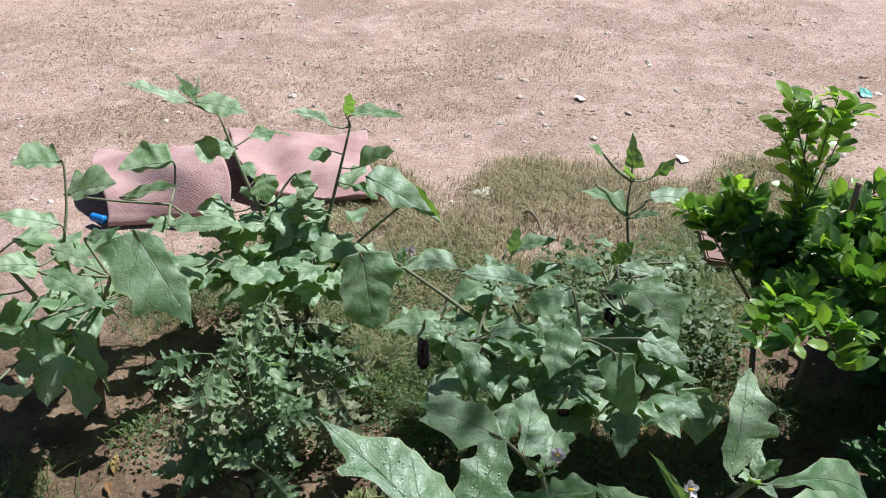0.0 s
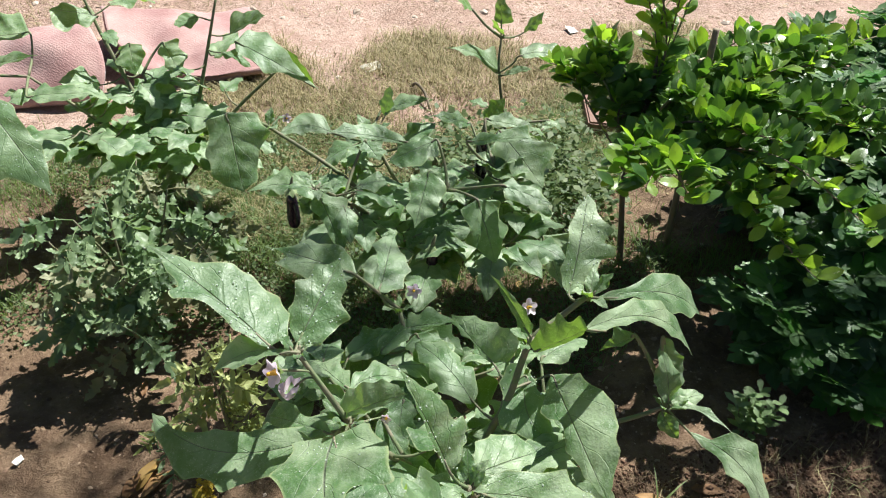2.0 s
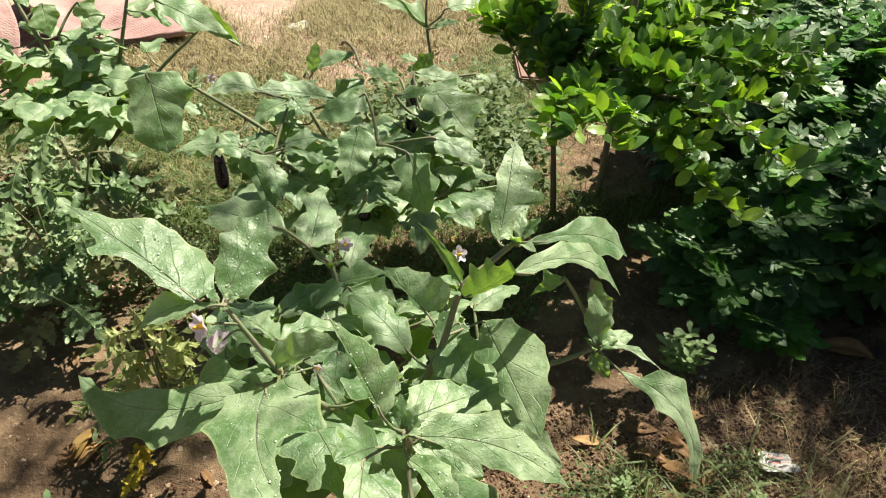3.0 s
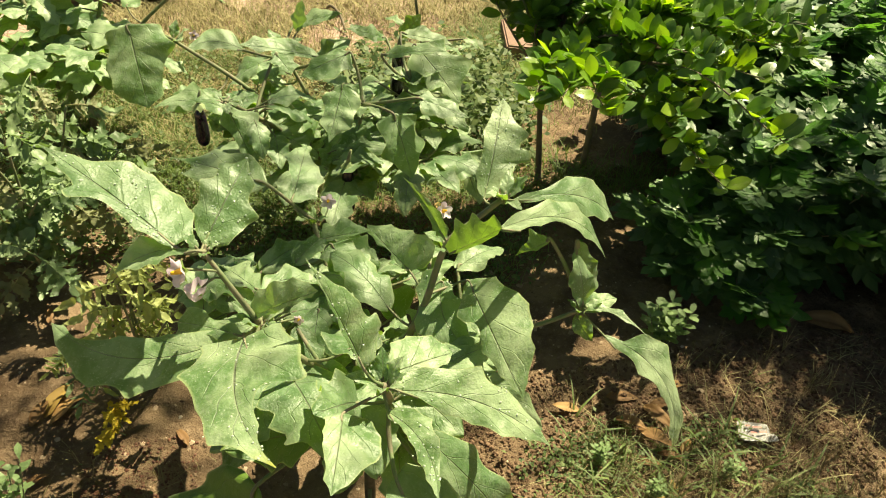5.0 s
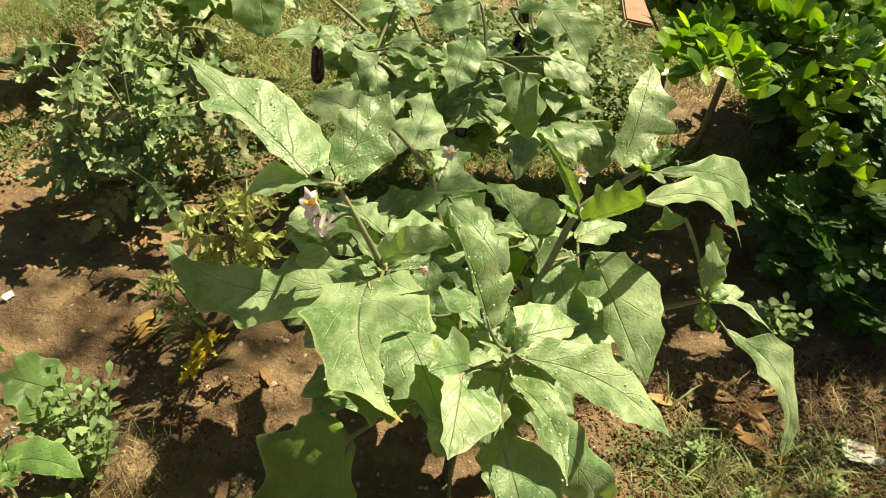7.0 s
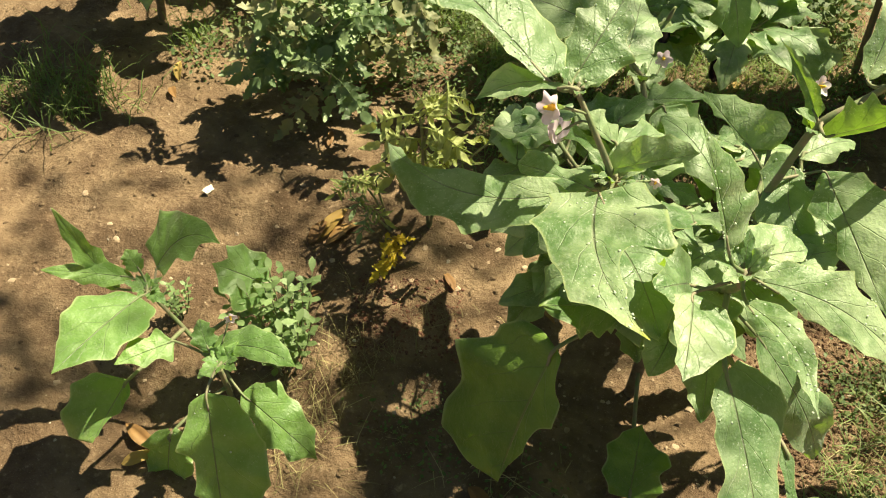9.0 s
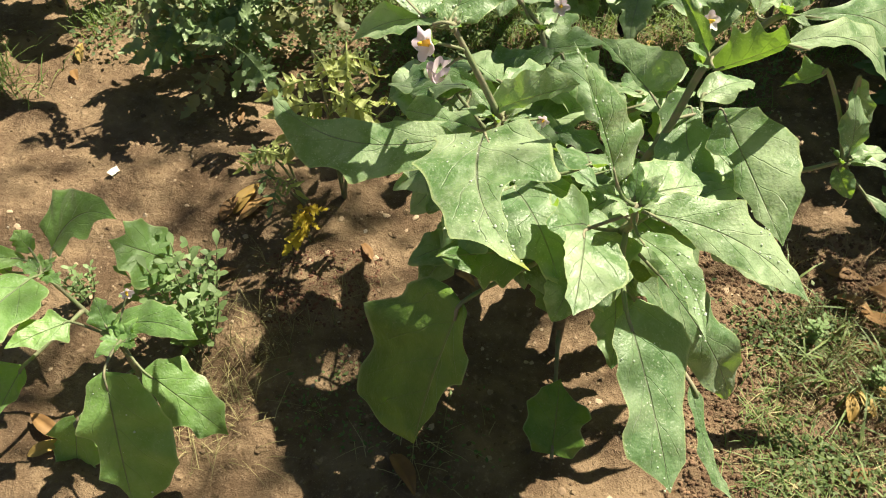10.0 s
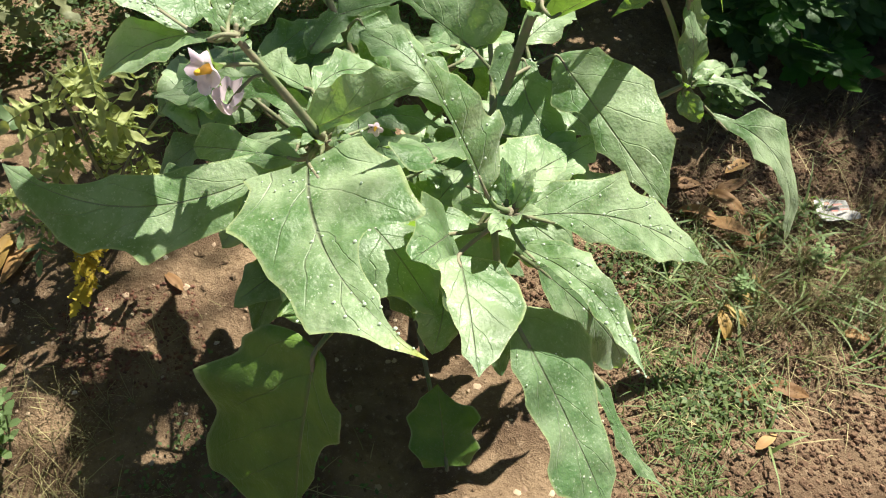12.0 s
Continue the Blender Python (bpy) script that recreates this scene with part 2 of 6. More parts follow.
def mat_material():
    """Dusty pink pile with woven ribs and pale worn patches."""
    k = Nodes("worn pink woven mat")
    at = k.own()
    rib = k.add("ShaderNodeTexWave", Scale=38.0, Distortion=5.0, Detail=3.0, Detail_Scale=2.0)
    rib.bands_direction = "DIAGONAL"
    k.put(rib, "Vector", at)
    line, worn, fine = rib.outputs["Fac"], k.noise(7, 4, at), k.noise(160, 4, at)
    color = k.blend(k.span(worn, 0.3, 0.7), (0.36, 0.19, 0.185), (0.50, 0.32, 0.30))
    color = k.blend(k.calc("MULTIPLY", k.span(line, 0.5, 0.9), 0.06), color, (0.60, 0.44, 0.42))
    color = k.blend(k.span(fine, 0.58, 0.72, 0.0, 0.5), color, (0.24, 0.12, 0.12))
    height = k.calc("MULTIPLY_ADD", fine, 0.8, k.calc("MULTIPLY", line, 0.12))
    return k.done(color, 0.95, k.bump(height, 0.8, 0.005), gloss=0.1, Sheen_Weight=0.3)


CLOTH = mat_material()
BRICK = plain_material("red brick", (0.17, 0.09, 0.07), (0.26, 0.16, 0.13), 25, 0.9, 0.6, 0.003)
BARK = plain_material("grey-brown bark", (0.13, 0.10, 0.07), (0.26, 0.20, 0.145), 30, 0.85, 0.7, 0.003)
CUT_WOOD = plain_material("pale cut wood", (0.50, 0.40, 0.27), (0.66, 0.56, 0.40), 40, 0.8)
BLUE = plain_material("blue plastic", (0.02, 0.14, 0.42), (0.03, 0.2, 0.55), 10, 0.35, 0.05)
TEAL = plain_material("teal plastic", (0.03, 0.25, 0.21), (0.06, 0.33, 0.28), 10, 0.4, 0.1)
PAPER = plain_material("dirty white paper", (0.62, 0.57, 0.50), (0.8, 0.77, 0.72), 12, 0.85, 0.2)
FOIL = plain_material("silvery printed foil", (0.36, 0.34, 0.35), (0.62, 0.60, 0.61), 60, 0.35, 0.8, 0.003, metal=0.15)
PRINT = plain_material("faded red print", (0.45, 0.16, 0.14), (0.6, 0.34, 0.30), 60, 0.5)
k = Nodes("water")
WATER = k.done((0.62, 0.70, 0.58), 0.06, through=(0.6, 0.7, 0.5), share=0.4, gloss=1.0)

# ---- shapes ----


def value_noise(x, y, seed):
    """Smooth random heights from -1 to 1 on a unit grid."""
    i, j = np.floor(x), np.floor(y)
    fx, fy = x - i, y - j
    fx, fy = fx * fx * (3 - 2 * fx), fy * fy * (3 - 2 * fy)

    def corner(a, b):
        s = np.sin(a * 127.1 + b * 311.7 + seed * 74.7) * 43758.5453
        return 2 * (s - np.floor(s)) - 1

    low = corner(i, j) * (1 - fx) + corner(i + 1, j) * fx
    high = corner(i, j + 1) * (1 - fx) + corner(i + 1, j + 1) * fx
    return low * (1 - fy) + high * fy


def ground_height(x, y):
    x, y = np.asarray(x, float), np.asarray(y, float)
    z = 0.030 * value_noise(x * 1.7 + 3, y * 1.7, 1) + 0.012 * value_noise(x * 6, y * 6, 2) + 0.006 * value_noise(x * 17, y * 17, 3)
    near = np.clip((2.6 - y) / 0.8, 0, 1) * np.clip((2.5 - np.abs(x - 0.2)) / 0.6, 0, 1)
    z = z * (0.45 + 0.55 * near)
    lumps = np.clip(value_noise(x * 11, y * 11, 4) - 0.25, 0, 1)
    z += near * (0.022 * lumps + 0.004 * value_noise(x * 40, y * 40, 5) + 0.0025 * value_noise(x * 85, y * 85, 6))
    bowl = np.exp(-(((x - 0.2) / 0.28) ** 2 + ((y - 0.82) / 0.22) ** 2))
    return z - 0.05 * bowl


def ground_at(x, y):
    return float(ground_height(x, y))


def mesh_of(name, verts, faces, smooth=True, uvs=None):
    me = bpy.data.meshes.new(name)
    me.from_pydata([tuple(v) for v in verts], [], [tuple(f) for f in faces])
    if uvs is not None:
        layer = me.uv_layers.new(name="leaf")
        ids = np.empty(len(me.loops), int)
        me.loops.foreach_get("vertex_index", ids)
        layer.data.foreach_set("uv", np.asarray(uvs, np.float32)[ids].ravel())
    me.polygons.foreach_set("use_smooth", [smooth] * len(me.polygons))
    me.update()
    return me


def part(name, me, material, parent=None, label=""):
    """One mesh object, under a thing or a part where parent is given."""
    ob = new(name, me)
    if not me.materials:
        me.materials.append(material)
    if parent is not None:
        ob.parent = parent
    return tagged(ob, label)


def thing(name, place, label, category, group=""):
    ob = new(name)
    ob.empty_display_size = 0.042
    ob.location = place
    return tagged(ob, label, category, group)


def seat(ob, parent, m):
    """Puts a part at the world pose m, whatever its parents' places (which are not turned)."""
    shift, p = Vector((0, 0, 0)), parent
    while p is not None:
        shift += p.location
        p = p.parent
    ob.matrix_basis = Matrix.Translation(-shift) @ m
    return ob


def curve_points(points, steps=6):
    """A smooth line through the points."""
    p = [Vector(q) for q in points]
    p = [2 * p[0] - p[1], *p, 2 * p[-1] - p[-2]]
    line = []
    for a, b, c, d in zip(p, p[1:], p[2:], p[3:]):
        for s in range(steps):
            t = s / steps
            line.append(0.5 * ((2 * b) + (c - a) * t + (2 * a - 5 * b + 4 * c - d) * t * t + (3 * b - a - 3 * c + d) * t**3))
    return [*line, p[-2]]


def tube_data(line, r0, r1, sides=7, start=0):
    """A tapered round stem along a line, closed at both ends."""
    verts, faces, n = [], [], len(line)
    side = None
    for i, c in enumerate(line):
        way = (line[min(i + 1, n - 1)] - line[max(i - 1, 0)]).normalized()
        side = way.orthogonal() if side is None else side - way * side.dot(way)
        side.normalize()
        other = way.cross(side)
        r = r0 + (r1 - r0) * i / (n - 1)
        for s in range(sides):
            a = 2 * math.pi * s / sides
            verts.append(c + (side * math.cos(a) + other * math.sin(a)) * r)
    for i in range(n - 1):
        for s in range(sides):
            a, b = start + i * sides + s, start + i * sides + (s + 1) % sides
            faces.append((a, b, b + sides, a + sides))
    faces.append(tuple(start + s for s in reversed(range(sides))))
    faces.append(tuple(start + (n - 1) * sides + s for s in range(sides)))
    return verts, faces


def stem(name, points, r0, r1, material, parent, label="", sides=7):
    base = Vector(points[0])
    verts, faces = tube_data([q - base for q in curve_points(points)], r0, r1, sides)
    ob = part(name, mesh_of(name, verts, faces), material, parent, label)
    return seat(ob, parent, Matrix.Translation(base))


def blade_data(length, width, teeth=3, lobe=0.18, fold=0.15, bow=0.06, wave=0.06, rng=random, rows=26, cols=10, broad=0.42, egg=False):
    """A leaf blade along +x, its upper side to +z: points, faces and leaf coordinates."""
    us = np.linspace(0, 1, rows + 1)
    vs = np.linspace(-1, 1, cols + 1)
    shift, phase, twist = rng.uniform(-0.04, 0.04), rng.uniform(0, 6), rng.uniform(-0.7, 0.7) * (1 if egg else 0.4)
    power = math.log(0.5) / math.log(broad)
    base = np.sin(np.pi * us**power) ** 0.75
    if egg:
        base = np.where(us < broad, (us / broad) ** 0.45, np.sin(0.5 * np.pi * np.clip(1 - us, 0, 1) / (1 - broad)) ** 0.85)
    base[0] = 0.08
    verts, uvs = [], []
    edge = {}
    for sign in (-1, 1):
        tips = [0.0, *(0.26 + 0.62 * (q + rng.uniform(-0.18, 0.18)) / max(teeth, 1) + shift * sign for q in range(teeth)), 1.0]
        hollow = np.zeros(rows + 1)
        for n, (a, b) in enumerate(zip(tips, tips[1:])):
            s = np.clip((us - a) / (b - a), 0, 1)
            hollow += (2 * s * (1 - s) + 0.5 * np.sin(np.pi * s) ** 2) * (0.25 if n == 0 else 1.0 if n < teeth else 0.7)
        edge[sign] = base * (1 + 0.3 * lobe) * (1 - 1.55 * lobe * hollow)
    for i, u in enumerate(us):
        for v in vs:
            half = 0.5 * width * edge[1 if v >= 0 else -1][i]
            a = abs(v)
            y = v * half
            x = length * u + lobe * 0.35 * width * a * a * math.sin(math.pi * u) - 0.10 * width * a * (1 - u) ** 3
            z = bow * length * 4 * u * (1 - u) + fold * abs(y) * (1 - 0.6 * a) + twist * y * (u - 0.4)
            if egg:
                z += 0.016 * width * math.cos(2 * math.pi * (4.2 * (u - 0.3 * a))) * min(1, 4 * a) * (1 - a * a)
            z += wave * width * a * a * math.sin(9 * u + phase + (1.5 if v > 0 else 0)) * math.sin(math.pi * min(1, u * 1.1))
            if egg:
                z += 0.28 * wave * width * a**3 * math.sin(19 * u + 2 * phase + (2.2 if v > 0 else 0)) - 0.03 * width * a**4
            verts.append((x, y, z))
            uvs.append((u, 0.5 + 0.5 * v))
    faces = []
    for i in range(rows):
        for j in range(cols):
            a = i * (cols + 1) + j
            faces.append((a, a + cols + 1, a + cols + 2, a + 1))
    return verts, faces, uvs


def leaf_pose(base, tip, n):
    """The pose of a leaf: x from base to tip, z as near to n as can be."""
    base, tip = Vector(base), Vector(tip)
    x = (tip - base).normalized()
    z = Vector(n)
    z = (z - x * z.dot(x)).normalized()
    y = z.cross(x)
    m = Matrix((x, y, z)).transposed().to_4x4()
    return Matrix.Translation(base) @ m


leaf_rng = random.Random(7)
STEM_LINES = {}


def drop_data(places, normals, rng):
    verts, faces = [], []
    for p, n in zip(places, normals):
        r = rng.uniform(0.0007, 0.0019)
        side = n.orthogonal().normalized()
        other = n.cross(side)
        s = len(verts)
        for ring, (rr, h) in enumerate(((1.0, 0.0), (0.8, 0.42))):
            for q in range(6):
                a = q * math.pi / 3 + ring * 0.5
                verts.append(p + (side * math.cos(a) + other * math.sin(a)) * r * rr + n * r * h)
        verts.append(p + n * r * 0.62)
        for q in range(6):
            faces.append((s + q, s + (q + 1) % 6, s + 6 + (q + 1) % 6, s + 6 + q))
            faces.append((s + 6 + q, s + 6 + (q + 1) % 6, s + 12))
    return verts, faces


def hang(plant, head, base, tip, n, data, length, bow, aged, drops, stalk, skin):
    """Sets a blade on its plant, with the stalk that carries it and the drops that lie on it."""
    rng = leaf_rng
    ob = part("leaf", mesh_of("leaf", *data[:2], uvs=data[2]), skin or (LEAF_AGED if aged else LEAF), plant, "green leaf yellowing at its tip" if aged else "")
    m = leaf_pose(base, tip, n)
    seat(ob, plant, m)
    foot, start = Vector(base), Vector(head)
    if (start - foot).length > 0.05:
        start = min(STEM_LINES.get(plant.name, [start]), key=lambda q: (q - foot).length + 0.4 * max(0, q.z - foot.z))
    inward = m.inverted() @ start
    if inward.length > 0.10:
        stalk *= 1.5
    if inward.length > 0.004:
        line = curve_points([inward, inward * 0.5 + Vector((-0.006, 0, -0.006)), (0, 0, 0), (length * 0.12, 0, bow * length * 0.4 - 0.0006)], 4)
        verts, faces = tube_data(line, stalk, stalk * 0.6, 6)
        part("stalk", mesh_of("stalk", verts, faces), STEM, ob)
    if drops:
        me = ob.data
        picks = [me.vertices[rng.randrange(len(me.vertices))] for _ in range(drops)]
        wide = length * 0.03
        places = [v.co + Vector((rng.uniform(-wide, wide), rng.uniform(-wide, wide), 0)) + v.normal * 0.0002 for v in picks]
        verts, faces = drop_data(places, [v.normal.copy() for v in picks], rng)
        tagged(part("dew", mesh_of("dew", verts, faces), WATER, ob, "clear water drops"), kind="stuff")
    return ob


def leaf(plant, head, base, tip, width, n=(0.0, -0.45, 0.9), lobe=0.18, fold=0.16, bow=0.06, teeth=3, aged=False, drops=0, stalk=0.0028, skin=None):
    """One eggplant leaf from base to tip, with its stalk from the head of a stem."""
    rng = leaf_rng
    length = (Vector(tip) - Vector(base)).length
    data = blade_data(length, width, teeth if lobe < 0.2 else rng.choice((2, 2, 3)), lobe * rng.uniform(0.85, 1.1), fold + rng.uniform(-0.12, 0.12), bow + rng.uniform(-0.02, 0.07), 0.15, rng, broad=rng.uniform(0.28, 0.36), egg=True)
    return hang(plant, head, base, tip, n, data, length, bow, aged, drops, stalk, skin)


def lobed_data(length, left, right, bend, fold, bow, wave, rng, rows=52, cols=6):
    """A lobed blade along +x. left, right: its lobes and notches, from the stalk to the tip, as (place along the
    midrib, distance from it) in lengths of the blade; bend: how far the midrib sways sideways."""
    phase, twist = rng.uniform(0, 6), rng.uniform(-0.25, 0.25)
    us = np.linspace(0, 1, rows + 1)

    def rib(u):
        u = np.clip(u, 0, 1)
        return bend * 4 * u * (1 - u)

    def margin(lobes):
        marks = [Vector((0, 0.01, 0)), *(Vector((u, w, 0)) for u, w in lobes), Vector((1, 0.002, 0))]
        straight = []
        for n, (a, b) in enumerate(zip(marks, marks[1:])):
            sag = (0.10 if n else -0.12) * (b - a).length
            straight += [a.lerp(b, q / 6) - Vector((0, sag * math.sin(math.pi * q / 6), 0)) for q in range(6)]
        straight.append(marks[-1])
        line = np.array([(0.3 * p.x + 0.7 * q.x, 0.3 * p.y + 0.7 * q.y) for p, q in zip(curve_points(marks, 6), straight)])
        steps = np.concatenate([[0], np.cumsum(np.hypot(*np.diff(line, axis=0).T))])
        at = us * steps[-1]
        x, w = np.interp(at, steps, line[:, 0]), np.maximum(np.interp(at, steps, line[:, 1]), 0.003)
        if len(lobes) < 4:
            w = w * (1.12 - 0.34 * np.abs(np.sin(2.7 * math.pi * us + phase)) ** 1.6)
        w = w * (1 + 0.035 * np.sin(27 * us + phase))
        mid = np.maximum.accumulate(np.clip(x - 0.45 * w, 0, 1))
        mid = 0.75 * mid + 0.25 * us
        mid[0], mid[-1] = 0.0, 1.0
        return x, w, mid

    verts, uvs, faces = [], [], []
    for sign, lobes in ((1, left), (-1, right)):
        x, w, mid = margin(lobes)
        first = len(verts)
        for i in range(rows + 1):
            for j in range(cols + 1):
                a = j / cols
                px, py = mid[i] + (x[i] - mid[i]) * a, rib(mid[i]) + (rib(x[i]) + sign * w[i] - rib(mid[i])) * a
                off = abs(py - rib(px))
                lift = bow * 4 * px * (1 - px) + fold * off * (1 - 0.5 * a) + twist * (py - rib(px)) * (px - 0.4)
                lift += 0.010 * math.cos(2 * math.pi * 4.2 * mid[i]) * min(1, 4 * a) * (1 - a * a) * min(1, 6 * w[i])
                lift += wave * w[i] * a * a * (0.6 * math.sin(11 * us[i] + phase + sign) + 0.4 * math.sin(25 * us[i] + 2 * phase)) - 0.05 * w[i] * a**4
                verts.append((px * length, py * length, lift * length))
                uvs.append((mid[i], 0.5 + sign * 0.5 * a))
        for i in range(rows):
            for j in range(cols):
                p, q = first + i * (cols + 1) + j, first + (i + 1) * (cols + 1) + j
                faces.append((p, q, q + 1, p + 1) if sign > 0 else (p, p + 1, q + 1, q))
    return verts, faces, uvs


def cut(plant, head, base, tip, n, left, right, bend=0.0, fold=0.12, bow=0.03, aged=False, drops=0, skin=None):
    """One eggplant leaf with lobes of its own, from base to tip."""
    length = (Vector(tip) - Vector(base)).length
    data = lobed_data(length, left, right, bend, fold, bow, 0.16, leaf_rng)
    return hang(plant, head, base, tip, n, data, length, bow, aged, drops, 0.0028, skin)


def flower(plant, place, facing, size, root, wilted=False):
    """A star-shaped eggplant flower on its stalk: five joined petals and a cone of anthers."""
    rng = leaf_rng
    verts, faces, rings = [], [], 5
    for i in range(rings + 1):
        q = i / rings
        for s in range(30):
            a = 2 * math.pi * s / 30
            star = 0.62 + 0.38 * abs(math.cos(2.5 * a)) ** 1.3
            r = size * 0.5 * q * (1 + (star - 1) * q)
            droop = (-0.5 if wilted else 0.18) * q * q
            verts.append((r * math.cos(a) * (0.55 if wilted else 1), r * math.sin(a), size * (droop + 0.05 * q * math.cos(5 * a + 1.5) + 0.02 * math.sin(15 * a) * q)))
    for i in range(rings):
        for s in range(30):
            a, b = i * 30 + s, i * 30 + (s + 1) % 30
            faces.append((a, b, b + 30, a + 30))
    z = Vector(facing).normalized()
    m = Matrix.Translation(place) @ z.to_track_quat("Z", "Y").to_matrix().to_4x4()
    ob = seat(part("flower", mesh_of("petals", verts, faces), PETAL, plant, "wilted pale lilac flower" if wilted else "lilac star-shaped flower"), plant, m)
    if not wilted:
        av, af = tube_data([Vector((0, 0, 0)), Vector((0, 0, size * 0.16)), Vector((0, 0, size * 0.34))], size * 0.11, size * 0.05, 8)
        part("anther_cone", mesh_of("anther_cone", av, af), ANTHER, ob)
    inv = m.inverted()
    line = curve_points([inv @ Vector(root), (inv @ Vector(root)) * 0.5 + Vector((0.003, 0, -size * 0.35)), (0, 0, -size * 0.22), (0, 0, -0.001)], 4)
    sv, sf = tube_data(line, 0.0013, 0.0022, 6)
    part("stalk", mesh_of("stalk", sv, sf), STEM, ob)
    cv, cf, cu = blade_data(size * 0.42, size * 0.16, 1, 0.0, 0.2, 0.1, 0, rng, 5, 2)
    for q in range(5):
        a = 2 * math.pi * (q + 0.5) / 5
        sepal = part("sepal", mesh_of("sepal", cv, cf, uvs=cu), LEAF, ob)
        sepal.matrix_basis = pose(0, 0, -size * 0.14, 0, -12 if not wilted else 40, math.degrees(a))
    return ob


def fruit(plant, top, length, radius, lean=(0.0, 0.0)):
    """A long hanging eggplant with its green cap."""
    verts, faces = [], []
    rows, cols = 14, 14
    for i in range(rows + 1):
        q = i / rows
        r = radius * (0.62 + 0.38 * q) * max(0.02, (1 - (2 * max(q, 0.5) - 1) ** 3.2)) ** 0.5 * min(1, 0.35 + q * 6)
        for s in range(cols):
            a = 2 * math.pi * s / cols
            verts.append((r * math.cos(a) + lean[0] * q * q * length, r * math.sin(a) + lean[1] * q * q * length, -q * length))
    for i in range(rows):
        for s in range(cols):
            a, b = i * cols + s, i * cols + (s + 1) % cols
            faces.append((a, a + cols, b + cols, b))
    faces.append(tuple(rows * cols + s for s in range(cols)))
    ob = seat(part("fruit", mesh_of("fruit", verts, faces), FRUIT, plant, "glossy dark purple eggplant fruit"), plant, Matrix.Translation(top))
    cap_v, cap_f = [], []
    for i in range(4):
        q = i / 3
        for s in range(15):
            a = 2 * math.pi * s / 15
            reach = 0.32 + 0.14 * math.cos(5 * a)
            cap_v.append((radius * (0.2 + 0.62 * q) * math.cos(a), radius * (0.2 + 0.62 * q) * math.sin(a), 0.012 - q * reach * radius * 2.2 + 0.002))
    for i in range(3):
        for s in range(15):
            a, b = i * 15 + s, i * 15 + (s + 1) % 15
            cap_f.append((a, b, b + 15, a + 15))
    part("cap", mesh_of("cap", cap_v, cap_f), LEAF, ob, "green fruit cap")
    v, f = tube_data([Vector((0.008, 0, 0.045)), Vector((0.003, 0, 0.025)), Vector((0, 0, 0.004))], 0.003, 0.005, 6)
    part("stalk", mesh_of("stalk", v, f), STEM, ob)
    return ob

# ---- ground ----


def spread(core, far, step):
    """Grid lines: even steps over the core, then ever wider ones out to far."""
    a, b = core
    line = list(np.arange(a, b, step))
    for sign, edge in ((-1, a), (1, b)):
        d, s = 0.0, step
        while d < far:
            s *= 1.022 if d < 4.5 else 1.2
            d += s
            line.append(edge + sign * d)
    return np.array(sorted(line))


gx, gy = spread((-1.5, 1.9), 500, 0.015), spread((0.25, 2.6), 500, 0.015)
xx, yy = np.meshgrid(gx, gy)
zz = ground_height(xx, yy)
nx = len(gx)
rows_i, cols_i = np.meshgrid(np.arange(len(gy) - 1), np.arange(nx - 1), indexing="ij")
first = (rows_i * nx + cols_i).ravel()
ground = part("ground", mesh_of("ground", np.stack([xx.ravel(), yy.ravel(), zz.ravel()], 1).tolist(), np.stack([first, first + 1, first + nx + 1, first + nx], 1).tolist()), SOIL)
tagged(ground, "brown garden soil passing into pale trodden sandy earth", "ground", kind="structure")


def joined(items):
    """Joins (points, faces, leaf coordinates) into one."""
    verts, faces, uvs, n = [], [], [], 0
    for v, f, u in items:
        verts.extend(v)
        faces.extend(tuple(i + n for i in q) for q in f)
        uvs.extend(u if u is not None else [(0.5, 0.5)] * len(v))
        n += len(v)
    return verts, faces, uvs


def moved(data, m):
    v, f, u = data
    a = np.asarray([tuple(q) for q in v]) @ np.array(m.to_3x3()).T + np.array(m.translation)
    return a.tolist(), f, u


# ---- eggplants ----
EGG = "eggplants in the bed"


def eggplant(place, label):
    return thing("eggplant_plant", (place[0], place[1], ground_at(*place)), label, "eggplant", EGG)


def shoot(plant, points, r0=0.007, r1=0.0045, name="stem", material=None):
    STEM_LINES.setdefault(plant.name, []).extend(curve_points(points)[2:])
    return stem(name, points, r0, r1, material or STEM, plant)


def inner_leaves(plant, fork, heads, count, size, seed):
    """Older leaves along the stems, inside the plant."""
    rng = random.Random(seed)
    for _ in range(count):
        h = Vector(rng.choice(heads))
        p = Vector(fork).lerp(h, rng.uniform(0.25, 0.9))
        a = rng.uniform(0, 2 * math.pi)
        s = size * rng.uniform(0.7, 1.2)
        b = p + Vector((math.cos(a), math.sin(a), 0.35)) * 0.06
        e = b + Vector((math.cos(a), math.sin(a), rng.uniform(-0.7, 0.25))).normalized() * s
        leaf(plant, p, b, e, s * rng.uniform(0.55, 0.7), (0.3 * math.cos(a), 0.3 * math.sin(a), 1), 0.16)


# the tall plant in front
base = (0.24, 0.83)
plant = eggplant(base, "large eggplant with broad grey-green lobed leaves and lilac flowers")
g = ground_at(*base)
H1, H2, H3, HC = (0.078, 0.690, 0.650), (0.232, 0.602, 0.605), (0.362, 0.868, 0.600), (0.462, 0.915, 0.652)
HF, HR, HB, HL = (0.018, 0.722, 0.755), (0.606, 0.856, 0.440), (0.165, 1.085, 0.490), (0.170, 0.740, 0.330)
fork = (0.245, 0.800, 0.240)
shoot(plant, [(base[0], base[1], g - 0.02), (0.238, 0.825, 0.12), fork], 0.012, 0.009, "main_stem", WOODY)
shoot(plant, [fork, (0.19, 0.76, 0.42), (0.11, 0.71, 0.57), H1])
